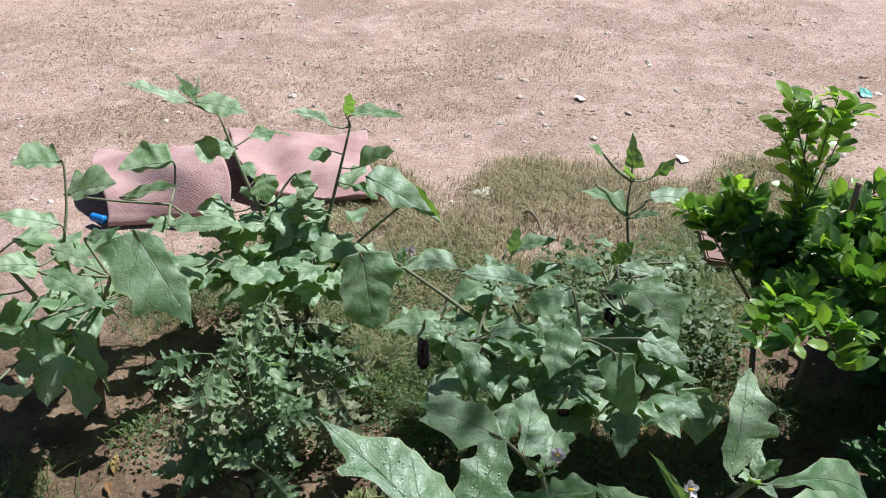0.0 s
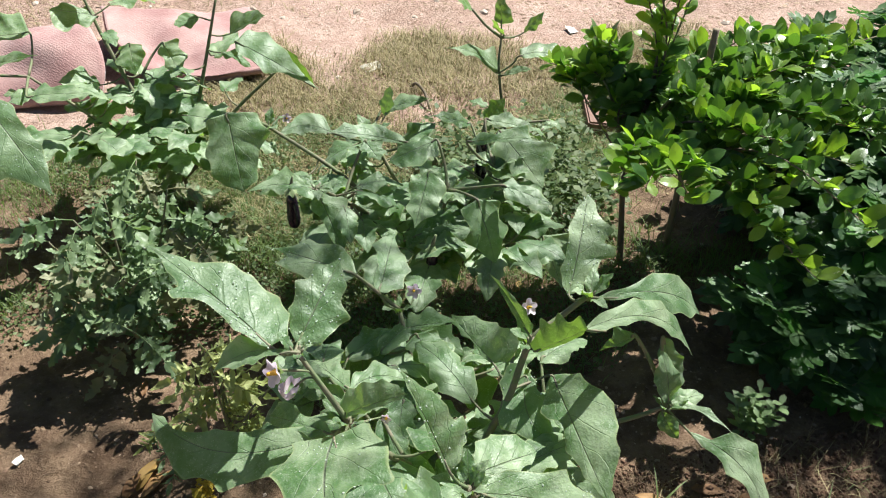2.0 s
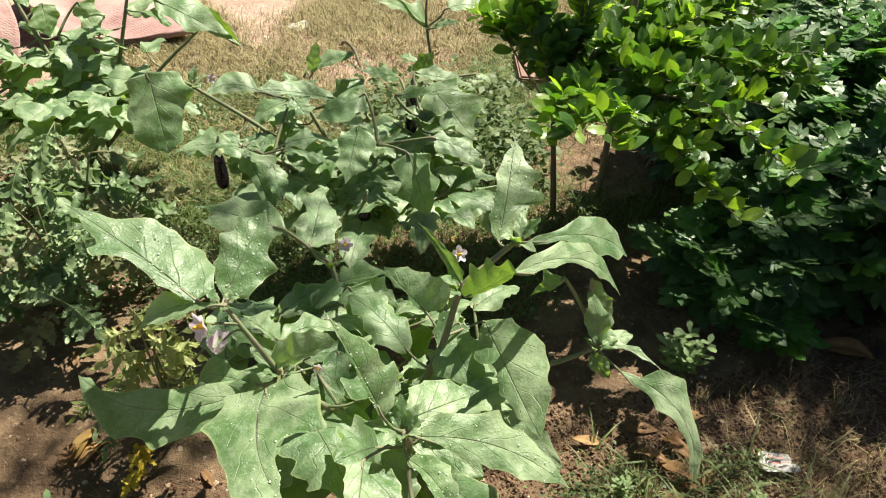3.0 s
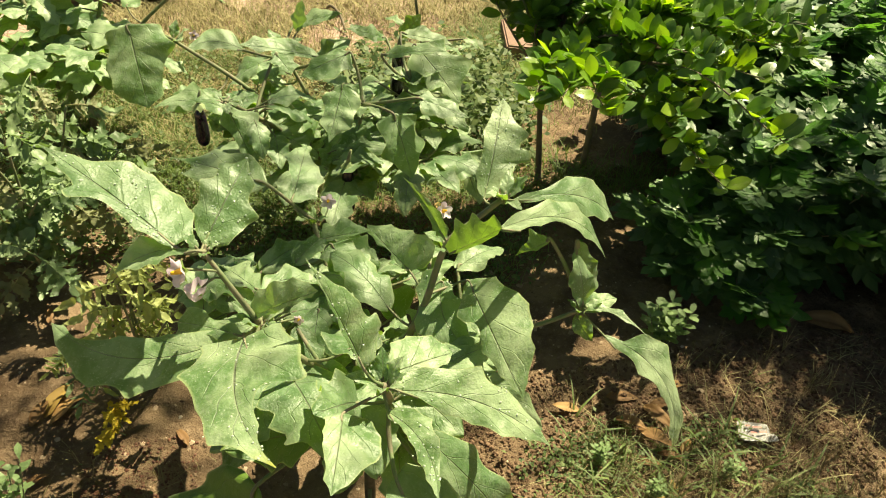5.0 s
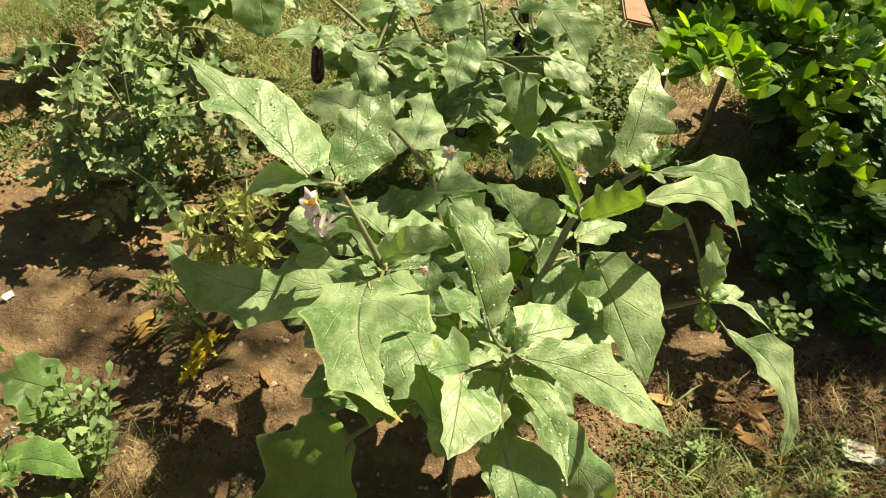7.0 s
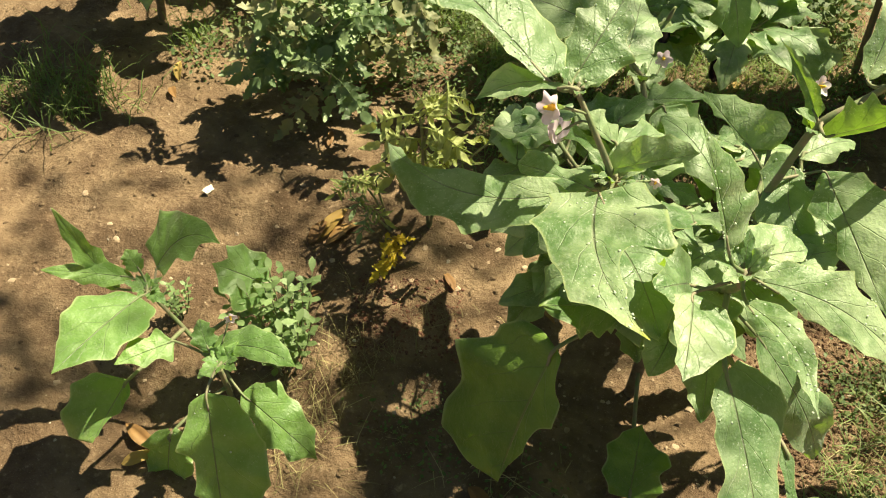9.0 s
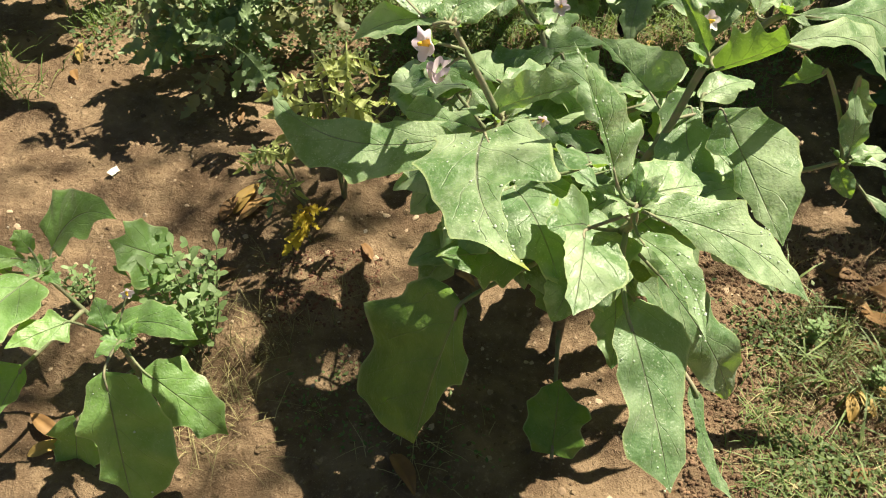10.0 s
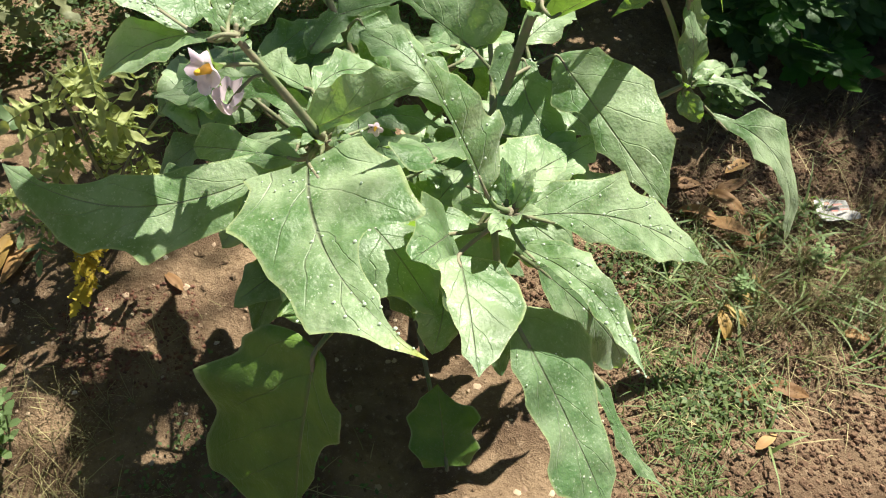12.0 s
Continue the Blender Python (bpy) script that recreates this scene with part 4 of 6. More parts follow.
cut(plant, K4, (0.522, 1.500, 0.328), (0.566, 1.420, 0.228), (0.20, -0.72, 0.66), ((0.21, 0.55), (0.57, 0.85), (0.88, 0.43)), ((0.35, 0.19), (0.73, 0.13)))
cut(plant, K4, (0.439, 1.900, 0.415), (0.494, 1.920, 0.472), (-0.20, -0.85, 0.48), ((0.29, 0.31), (0.71, 0.31)), ((0.4, 0.27), (0.77, 0.21)), skin=LEAF_FRESH)
cut(plant, K1, (0.087, 1.550, 0.436), (0.211, 1.510, 0.450), (-0.19, -0.25, 0.95), ((0.14, 0.27), (0.57, 0.19)), ((0.26, 0.27), (0.75, 0.21)))
cut(plant, K1, (0.117, 1.550, 0.284), (0.187, 1.510, 0.301), (-0.31, -0.15, 0.94), ((0.09, 0.23), (0.54, 0.24)), ((0.53, 0.6), (0.91, 0.42)))
cut(plant, K2, (0.408, 1.450, 0.510), (0.517, 1.410, 0.480), (0.13, -0.36, 0.93), ((0.16, 0.22), (0.69, 0.2)), ((0.4, 0.31), (0.78, 0.18)))
fruit(plant, (-0.059, 1.56, 0.44), 0.10, 0.018)
fruit(plant, (0.385, 1.43, 0.375), 0.15, 0.021)
fruit(plant, (0.405, 1.72, 0.475), 0.14, 0.02)
fruit(plant, (0.255, 1.42, 0.36), 0.13, 0.019)
flower(plant, (-0.109, 2.123, 0.325), (0.1, -0.8, 0.5), 0.030, (-0.08, 2.09, 0.30))
for head, count, size in ((K1, 6, 0.04), (K2, 7, 0.05), (K3, 6, 0.045), (K4, 8, 0.05), (K5, 4, 0.04)):
    for q in range(count):
        a = q * 2.4 + head[0] * 9
        s = size * leaf_rng.uniform(0.7, 1.5)
        up = leaf_rng.uniform(-0.1, 1.0)
        b = Vector(head) + Vector((math.cos(a), math.sin(a), 0)) * 0.012
        e = b + Vector((math.cos(a), math.sin(a), up)).normalized() * s
        leaf(plant, head, b, e, s * 0.6, (-math.cos(a) * up, -math.sin(a) * up, 1), 0.1, 0.2)

inner_leaves(plant, fork, (K1, K2, K3, K4, K5), 50, 0.115, 3)
inner_leaves(plant, (0.25, 1.62, 0.22), ((0.0, 1.5, 0.42), (0.14, 1.42, 0.38), (0.28, 1.38, 0.36), (0.44, 1.44, 0.36), (0.52, 1.58, 0.40), (0.12, 1.66, 0.42), (0.34, 1.60, 0.42)), 76, 0.12, 13)

# the plant before the pink cloth
base = (-0.42, 2.12)
plant = eggplant(base, "open-branched eggplant with lobed leaves before a pink mat")
g = ground_at(*base)
J1, J2, J3, J4 = (-0.68, 2.36, 0.66), (-0.29, 2.36, 0.62), (-0.52, 2.25, 0.42), (-0.80, 2.15, 0.47)
fork = (-0.44, 2.14, 0.12)
shoot(plant, [(base[0], base[1], g - 0.02), (-0.43, 2.13, 0.05), fork], 0.012, 0.010, "main_stem", WOODY)
for head, mid in ((J1, (-0.60, 2.28, 0.46)), (J2, (-0.36, 2.28, 0.38)), (J3, (-0.48, 2.2, 0.28)), (J4, (-0.62, 2.15, 0.30)), ((-0.12, 2.22, 0.44), (-0.28, 2.2, 0.30)), ((-0.66, 2.03, 0.36), (-0.55, 2.1, 0.24)), ((-0.40, 2.0, 0.35), (-0.42, 2.07, 0.22)), ((-0.25, 2.05, 0.37), (-0.34, 2.1, 0.24))):
    shoot(plant, [fork, mid, head], 0.008, 0.0035)
cut(plant, J1, (-0.737, 2.350, 0.703), (-0.785, 2.310, 0.820), (0.90, -0.35, 0.25), ((0.65, 0.15), (0.27, 0.17)), ((0.36, 0.43), (0.01, 0.39)))
cut(plant, J1, (-0.754, 2.350, 0.701), (-0.933, 2.310, 0.781), (0.44, -0.24, 0.86), ((0.29, 0.12), (0.6, 0.09), (0.78, 0.05)), ((0.25, 0.13), (0.51, 0.13), (0.73, 0.15)))
cut(plant, J1, (-0.742, 2.350, 0.704), (-0.577, 2.310, 0.684), (0.04, -0.32, 0.95), ((0.07, 0.23), (0.35, 0.38), (0.71, 0.21)), ((0.29, 0.16), (0.56, 0.3), (0.78, 0.17)))
cut(plant, J2, (-0.340, 2.350, 0.623), (-0.472, 2.310, 0.685), (0.49, -0.47, 0.74), ((0.18, 0.02), (0.53, 0.13)), ((0.31, 0.17), (0.72, 0.13)), bend=-0.108)
cut(plant, J2, (-0.290, 2.350, 0.658), (-0.113, 2.310, 0.666), (-0.11, -0.28, 0.95), ((0.03, 0.3), (0.36, 0.19), (0.65, 0.12)), ((0.27, 0.08), (0.62, 0.17), (0.81, 0.06)), bend=0.084)
cut(plant, J2, (-0.300, 2.350, 0.658), (-0.280, 2.310, 0.746), (-0.54, -0.81, -0.25), ((0.28, 0.12), (0.71, 0.13)), ((0.6, 0.3), (0.89, 0.3)))
cut(plant, J3, (-0.632, 2.330, 0.565), (-0.740, 2.270, 0.611), (0.52, -0.35, 0.77), ((0.34, 0.36), (0.69, 0.54), (0.97, 0.54)), ((0.24, 0.21), (0.73, 0.23)))
cut(plant, J4, (-0.820, 2.300, 0.532), (-0.978, 2.260, 0.526), (0.04, -0.30, 0.95), ((0.27, 0.16), (0.68, 0.16)), ((0.14, 0.54), (0.52, 0.74), (0.86, 0.44)))
cut(plant, J4, (-0.963, 2.200, 0.465), (-0.763, 2.160, 0.527), (-0.35, -0.48, 0.80), ((0.24, 0.1), (0.62, 0.17)), ((0.42, 0.08), (0.75, 0.04)))
cut(plant, J4, (-1.093, 2.150, 0.502), (-0.923, 2.110, 0.559), (-0.38, -0.46, 0.80), ((0.03, 0.42), (0.52, 0.44), (0.8, 0.25)), ((0.42, 0.17), (0.8, 0.13)))
cut(plant, J3, (-0.553, 2.300, 0.493), (-0.540, 2.240, 0.420), (0.08, -0.76, 0.64), ((0.19, 0.48), (0.67, 0.32)), ((0.17, 0.41), (0.63, 0.48)))
cut(plant, J3, (-0.460, 2.300, 0.492), (-0.408, 2.240, 0.411), (0.28, -0.68, 0.68), ((0.12, 0.44), (0.63, 0.36)), ((0.26, 0.26), (0.74, 0.24)))
cut(plant, J3, (-0.646, 2.250, 0.388), (-0.749, 2.210, 0.420), (0.36, -0.19, 0.91), ((0.38, 0.33), (0.76, 0.25)), ((0.35, 0.63), (0.75, 0.41)))
cut(plant, J2, (-0.342, 2.300, 0.566), (-0.409, 2.260, 0.561), (0.08, -0.26, 0.96), ((0.39, 0.43), (0.84, 0.4)), ((0.23, 0.41), (0.65, 0.42)))
cut(plant, J2, (-0.266, 2.320, 0.504), (-0.152, 2.280, 0.574), (-0.58, -0.43, 0.69), ((0.02, 0.41), (0.53, 0.4), (0.85, 0.18)), ((0.38, 0.07), (0.77, 0.11)))
cut(plant, J2, (-0.235, 2.200, 0.532), (-0.009, 2.100, 0.427), (0.22, -0.42, 0.88), ((0.03, 0.23), (0.18, 0.32), (0.38, 0.26), (0.65, 0.15)), ((0.2, 0.17), (0.45, 0.17), (0.71, 0.06)))
cut(plant, J2, (-0.022, 2.120, 0.425), (-0.095, 2.150, 0.533), (-0.38, -0.93, 0.00), ((0.26, 0.05), (0.65, 0.09)), ((0.35, 0.09), (0.7, 0.11)), bend=-0.047, skin=LEAF_FRESH)
cut(plant, J3, (-0.496, 2.250, 0.407), (-0.483, 2.150, 0.275), (0.05, -0.79, 0.61), ((0.14, 0.43), (0.44, 0.45), (0.81, 0.22)), ((0.17, 0.34), (0.54, 0.28), (0.78, 0.17)))
cut(plant, J3, (-0.571, 2.200, 0.353), (-0.681, 2.140, 0.324), (-0.06, -0.34, 0.94), ((0.22, 0.31), (0.64, 0.29)), ((0.24, 0.33), (0.68, 0.3)))
cut(plant, J3, (-0.410, 2.150, 0.334), (-0.247, 2.090, 0.330), (-0.08, -0.28, 0.96), ((0.19, 0.33), (0.67, 0.23)), ((0.38, 0.3), (0.8, 0.29)))
cut(plant, J4, (-0.758, 2.000, 0.484), (-0.577, 1.960, 0.505), (-0.17, -0.27, 0.95), ((0.18, 0.23), (0.67, 0.17)), ((0.44, 0.17), (0.78, 0.13)))
cut(plant, J3, (-0.737, 2.100, 0.293), (-0.613, 2.060, 0.278), (0.01, -0.31, 0.95), ((0.12, 0.31), (0.6, 0.21)), ((0.42, 0.37), (0.84, 0.23)))
inner_leaves(plant, fork, (J1, J2, J3, J4, J3, (-0.30, 2.2, 0.36), (-0.2, 2.1, 0.34)), 60, 0.115, 5)
inner_leaves(plant, (-0.45, 2.1, 0.2), ((-0.70, 2.02, 0.36), (-0.55, 2.0, 0.36), (-0.40, 2.0, 0.36), (-0.25, 2.05, 0.38), (-0.62, 2.15, 0.40)), 50, 0.125, 15)

# the plant at the edge of the bed
base = (-0.98, 1.80)
plant = eggplant(base, "eggplant with large drooping leaves shading the bare soil under it")
g = ground_at(*base)
I1, I2 = (-0.82, 1.72, 0.50), (-0.98, 1.85, 0.52)
fork = (-0.96, 1.80, 0.15)
shoot(plant, [(base[0], base[1], g - 0.02), (-0.97, 1.80, 0.06), fork], 0.012, 0.010, "main_stem", WOODY)
for head, mid in ((I1, (-0.90, 1.76, 0.34)), (I2, (-0.98, 1.83, 0.34)), ((-1.20, 1.85, 0.55), (-1.08, 1.83, 0.36))):
    shoot(plant, [fork, mid, head], 0.008, 0.0045)
cut(plant, I1, (-0.739, 1.720, 0.631), (-0.591, 1.580, 0.451), (0.29, -0.63, 0.72), ((0.21, 0.17), (0.44, 0.14), (0.59, 0.17), (0.78, 0.11)), ((-0.01, 0.34), (0.27, 0.35), (0.43, 0.39), (0.56, 0.31), (0.68, 0.37), (0.7, 0.21)), drops=40)
cut(plant, I1, (-0.973, 1.620, 0.440), (-0.940, 1.500, 0.282), (0.11, -0.78, 0.62), ((0.26, 0.24), (0.62, 0.38), (0.85, 0.2)), ((0.14, 0.22), (0.32, 0.06), (0.71, 0.13), (0.89, 0.09)), drops=20)
cut(plant, I1, (-0.911, 1.600, 0.354), (-0.860, 1.500, 0.239), (0.18, -0.70, 0.69), ((0.37, 0.3), (0.76, 0.3)), ((0.29, 0.18), (0.71, 0.12)))
cut(plant, I1, (-0.882, 1.600, 0.431), (-0.791, 1.520, 0.312), (0.33, -0.65, 0.69), ((0.17, 0.19), (0.63, 0.15)), ((0.34, 0.11), (0.71, 0.05)))
cut(plant, I1, (-0.948, 1.650, 0.564), (-0.771, 1.570, 0.513), (0.10, -0.36, 0.93), ((0.18, 0.17), (0.56, 0.25)), ((0.39, 0.15), (0.56, 0.03), (0.77, 0.13)))
cut(plant, I2, (-0.977, 1.950, 0.699), (-1.091, 1.910, 0.713), (0.20, -0.24, 0.95), ((0.29, 0.16), (0.66, 0.2)), ((0.44, 0.82), (0.79, 0.6)))
cut(plant, I2, (-0.970, 1.700, 0.548), (-1.063, 1.660, 0.571), (0.31, -0.19, 0.93), ((0.37, 0.2), (0.77, 0.24)), ((0.37, 0.41), (0.78, 0.35)))
cut(plant, I2, (-0.972, 1.850, 0.571), (-1.109, 1.810, 0.626), (0.42, -0.22, 0.88), ((0.39, 0.22), (0.72, 0.2)), ((0.38, 0.26), (0.79, 0.18)))
cut(plant, I2, (-0.874, 1.750, 0.588), (-0.760, 1.710, 0.649), (-0.54, -0.39, 0.75), ((0.16, 0.19),), ((0.78, 0.22),))
cut(plant, I2, (-0.934, 1.700, 0.595), (-0.825, 1.660, 0.572), (0.07, -0.33, 0.94), ((0.2, 0.26), (0.63, 0.22)), ((0.42, 0.2), (0.8, 0.17)))
cut(plant, I1, (-1.099, 1.550, 0.292), (-0.965, 1.510, 0.326), (-0.33, -0.36, 0.87), ((0.32, 0.1), (0.71, 0.08)), ((0.47, 0.15), (0.85, 0.16)))
inner_leaves(plant, fork, (I1, I2, (-1.20, 1.85, 0.55), (-1.0, 1.68, 0.40)), 36, 0.15, 6)

# the slender plant by the lime bush
base = (0.58, 2.04)
plant = eggplant(base, "slender young eggplant with pointed pale leaves beside dry grass")
HD = (0.487, 2.0, 0.507)
shoot(plant, [(base[0], base[1], ground_at(*base) - 0.02), (0.53, 2.02, 0.25), HD, (0.492, 2.02, 0.60)], 0.006, 0.0028)
shoot(plant, [HD, (0.52, 2.0, 0.53), (0.532, 2.0, 0.545)], 0.003, 0.0025)
cut(plant, HD, (0.490, 2.020, 0.637), (0.487, 2.050, 0.734), (0.00, -0.96, 0.30), ((0.2, 0.23), (0.64, 0.13)), ((0.07, 0.4), (0.38, 0.22), (0.67, 0.14)))
cut(plant, HD, (0.543, 2.000, 0.556), (0.674, 1.960, 0.528), (0.10, -0.34, 0.94), ((-0.06, 0.17), (0.16, 0.31), (0.6, 0.32), (0.82, 0.14)), ((0.23, 0.22), (0.61, 0.19), (0.82, 0.03)), bend=0.232)
cut(plant, HD, (0.495, 2.000, 0.500), (0.330, 1.960, 0.602), (0.54, -0.48, 0.69), ((0.15, 0.1), (0.36, 0.08), (0.66, 0.09)), ((0.1, 0.16), (0.18, 0.26), (0.57, 0.12)), bend=-0.126)
cut(plant, HD, (0.497, 1.990, 0.505), (0.568, 1.950, 0.540), (-0.56, -0.32, 0.77), ((0.38, 0.25), (0.67, 0.2)), ((0.42, 0.07), (0.79, 0.07)))
cut(plant, HD, (0.557, 2.050, 0.599), (0.600, 2.010, 0.674), (-0.89, -0.15, 0.43), ((0.43, 0.23),), ((0.81, 0.35),), skin=LEAF_FRESH)
cut(plant, HD, (0.496, 2.020, 0.609), (0.456, 1.980, 0.670), (-0.62, -0.41, -0.67), ((0.27, 0.27),), ((0.88, 0.37),), skin=LEAF_FRESH)
cut(plant, HD, (0.415, 2.040, 0.670), (0.364, 2.000, 0.719), (0.75, -0.17, 0.64), ((0.65, 0.24),), ((0.23, 0.35),), skin=LEAF_FRESH)
inner_leaves(plant, (0.57, 2.03, 0.1), ((0.50, 2.0, 0.42), (0.60, 2.05, 0.42), (0.50, 2.0, 0.33)), 20, 0.06, 8)

# the young plant on the open soil
base = (-0.50, 0.70)
plant = eggplant(base, "young low eggplant with rounded leaves and one small flower")
S1, S2 = (-0.615, 0.755, 0.235), (-0.460, 0.640, 0.225)
fork = (-0.505, 0.70, 0.10)
shoot(plant, [(base[0], base[1], ground_at(*base) - 0.02), (-0.502, 0.70, 0.05), fork], 0.006, 0.005, "main_stem")
shoot(plant, [fork, (-0.56, 0.73, 0.17), S1], 0.0045, 0.003)
shoot(plant, [fork, (-0.485, 0.67, 0.17), S2], 0.0045, 0.003)
cut(plant, S1, (-0.626, 0.819, 0.211), (-0.506, 0.835, 0.275), (-0.39, -0.39, 0.83), ((-0.13, 0.36), (0.03, 0.55), (0.1, 0.7), (0.49, 0.36), (0.86, 0.2)), ((0.15, 0.26), (0.47, 0.34), (0.66, 0.21)), bend=0.255, skin=LEAF_FRESH)
cut(plant, S1, (-0.611, 0.723, 0.261), (-0.679, 0.556, 0.288), (0.10, 0.12, 0.99), ((0.02, 0.2), (0.24, 0.34), (0.41, 0.3), (0.63, 0.29), (0.82, 0.15)), ((0.07, 0.22), (0.31, 0.4), (0.54, 0.35), (0.75, 0.21)), skin=LEAF_FRESH)
cut(plant, S2, (-0.540, 0.662, 0.237), (-0.609, 0.598, 0.258), (0.38, -0.11, 0.92), ((0.18, 0.28), (0.62, 0.23)), ((0.21, 0.28), (0.54, 0.32), (0.82, 0.18)), skin=LEAF_FRESH)
cut(plant, S2, (-0.498, 0.657, 0.216), (-0.338, 0.629, 0.251), (-0.25, -0.22, 0.94), ((0.11, 0.15), (0.4, 0.22), (0.66, 0.19), (0.87, 0.11)), ((0.24, 0.16), (0.53, 0.14), (0.84, 0.12)), bend=0.123, aged=True, skin=LEAF_FRESH)
cut(plant, S2, (-0.462, 0.573, 0.245), (-0.431, 0.438, 0.056), (0.15, -0.79, 0.59), ((0.04, 0.2), (0.18, 0.25), (0.39, 0.35), (0.56, 0.33), (0.66, 0.36), (0.84, 0.23)), ((0.07, 0.12), (0.16, 0.15), (0.37, 0.24), (0.47, 0.13), (0.7, 0.17), (0.77, 0.05)), drops=15, skin=LEAF_FRESH)
cut(plant, S2, (-0.418, 0.593, 0.217), (-0.302, 0.547, 0.110), (0.51, -0.44, 0.74), ((0.03, 0.16), (0.19, 0.31), (0.47, 0.28), (0.79, 0.2)), ((0.18, 0.15), (0.52, 0.26), (0.77, 0.18)), aged=True, skin=LEAF_FRESH)
cut(plant, S2, (-0.616, 0.618, 0.178), (-0.655, 0.526, 0.131), (-0.16, -0.40, 0.90), ((0.36, 0.21), (0.64, 0.06), (0.86, 0.03)), ((0.18, 0.64), (0.45, 0.76), (0.82, 0.7), (1.11, 0.49)), aged=True, skin=LEAF_FRESH)
cut(plant, S2, (-0.433, 0.825, 0.182), (-0.515, 0.804, 0.260), (0.70, -0.25, 0.67), ((0.1, 0.41), (0.57, 0.6), (0.76, 0.35)), ((0.21, 0.43), (0.61, 0.46), (0.88, 0.33), (0.8, 0.16)), skin=LEAF_FRESH)
leaf(plant, S1, (-0.671, 0.760, 0.226), (-0.749, 0.800, 0.372), 0.044, n=(0.4, -0.8, 0.4), skin=LEAF_FRESH)
leaf(plant, S1, (-0.645, 0.770, 0.247), (-0.773, 0.740, 0.287), 0.042, skin=LEAF_FRESH)
leaf(plant, S1, (-0.631, 0.780, 0.259), (-0.655, 0.800, 0.282), 0.039, skin=LEAF_FRESH)
leaf(plant, S2, (-0.487, 0.660, 0.230), (-0.509, 0.700, 0.249), 0.044, skin=LEAF_FRESH)
leaf(plant, S2, (-0.574, 0.600, 0.036), (-0.584, 0.550, -0.067), 0.105, skin=LEAF_FRESH)
flower(plant, (-0.448, 0.685, 0.286), (0.4, -0.8, 0.1), 0.022, (-0.462, 0.66, 0.245))
for head, count, size in ((S1, 7, 0.04), (S2, 8, 0.045)):
    for q in range(count):
        a = q * 2.4
        s = size * leaf_rng.uniform(0.5, 1.1)
        b = Vector(head) + Vector((math.cos(a), math.sin(a), 0)) * 0.006
        leaf(plant, head, b, b + Vector((math.cos(a), math.sin(a), leaf_rng.uniform(0.1, 1.2))).normalized() * s, s * 0.6, (-math.cos(a), -math.sin(a), 1), 0.1, 0.25, skin=LEAF_FRESH)

# ---- lime bush ----


def foliage(plant, items, meshes, parts_at_most, near, rest_material, name="leaf"):
    """Leaves (pose, mesh index) under a plant: those nearest to a place of the bed as parts, the others joined."""
    items = sorted(items, key=lambda q: (q[0].translation - Vector(near)).length)
    for m, k in items[:parts_at_most]:
        seat(part(name, meshes[k][0], meshes[k][1], plant), plant, m)
    kinds = rest_material if isinstance(rest_material, tuple) else (rest_material,)
    half = len(meshes) // len(kinds)
    for n, material in enumerate(kinds):
        rest = [moved(meshes[k][2], m) for m, k in items[parts_at_most:] if min(k // half, len(kinds) - 1) == n]
        if rest:
            v, f, u = joined(rest)
            ob = part("foliage", mesh_of("foliage", v, f, uvs=u), material, plant)
            tagged(seat(ob, plant, Matrix.Identity(4)), "bright young leaves of the plant" if n else "inner leaves of the plant", kind="stuff")


def leaf_set(sizes, material, rng, **shape):
    made = []
    for length, width in sizes:
        data = blade_data(length, width, rng=rng, **shape)
        me = mesh_of("leaf", data[0], data[1], uvs=data[2])
        me.materials.append(material)
        made.append((me, material, data))
    return made


rng = random.Random(21)
lime_base = (0.84, 1.78)
lime = thing("lime_bush", (*lime_base, ground_at(*lime_base)), "lime bush with glossy green leaves and bright young shoots", "bush")
trunk_top = Vector((0.80, 1.79, 0.34))
stem("trunk", [(*lime_base, ground_at(*lime_base) - 0.03), (0.82, 1.785, 0.16), trunk_top, (0.77, 1.80, 0.56)], 0.010, 0.005, BARK, lime)
shape = dict(teeth=1, lobe=0.0, fold=0.2, bow=0.06, wave=0.04, rows=8, cols=4, broad=0.5)
sizes = [(0.047, 0.027), (0.054, 0.029), (0.038, 0.022), (0.061, 0.032)]
lime_meshes = leaf_set(sizes, LIME_OLD, rng, **shape) + leaf_set(sizes, LIME_YOUNG, rng, **shape)
ends = [
    (0.66, 1.43, 0.50), (0.72, 1.40, 0.53), (0.80, 1.33, 0.52), (0.86, 1.40, 0.55), (1.12, 1.17, 0.54), (1.04, 1.20, 0.41), (1.00, 1.28, 0.44),
    (0.85, 1.86, 0.895), (0.905, 1.85, 0.90), (0.95, 1.85, 0.885), (0.81, 1.87, 0.88), (0.80, 1.86, 0.82), (0.70, 1.86, 0.67), (1.05, 1.62, 0.62),
    (1.15, 1.75, 0.62), (1.28, 1.85, 0.66), (1.42, 1.90, 0.60), (1.50, 1.92, 0.62), (1.22, 1.45, 0.52), (1.10, 1.45, 0.48), (1.35, 1.60, 0.52),
    (0.98, 1.50, 0.58), (0.78, 1.62, 0.50), (0.90, 1.66, 0.60), (1.02, 1.92, 0.60), (1.18, 1.98, 0.55), (0.98, 1.35, 0.50),
    (0.60, 1.90, 0.58), (0.66, 1.88, 0.56), (0.74, 1.85, 0.62), (0.68, 1.84, 0.60), (0.72, 1.90, 0.58), (0.80, 1.80, 0.55),
]
ends += [(rng.uniform(1.0, 1.45), rng.uniform(1.4, 2.0), rng.uniform(0.46, 0.62)) for _ in range(20)]
lime_leaves = []
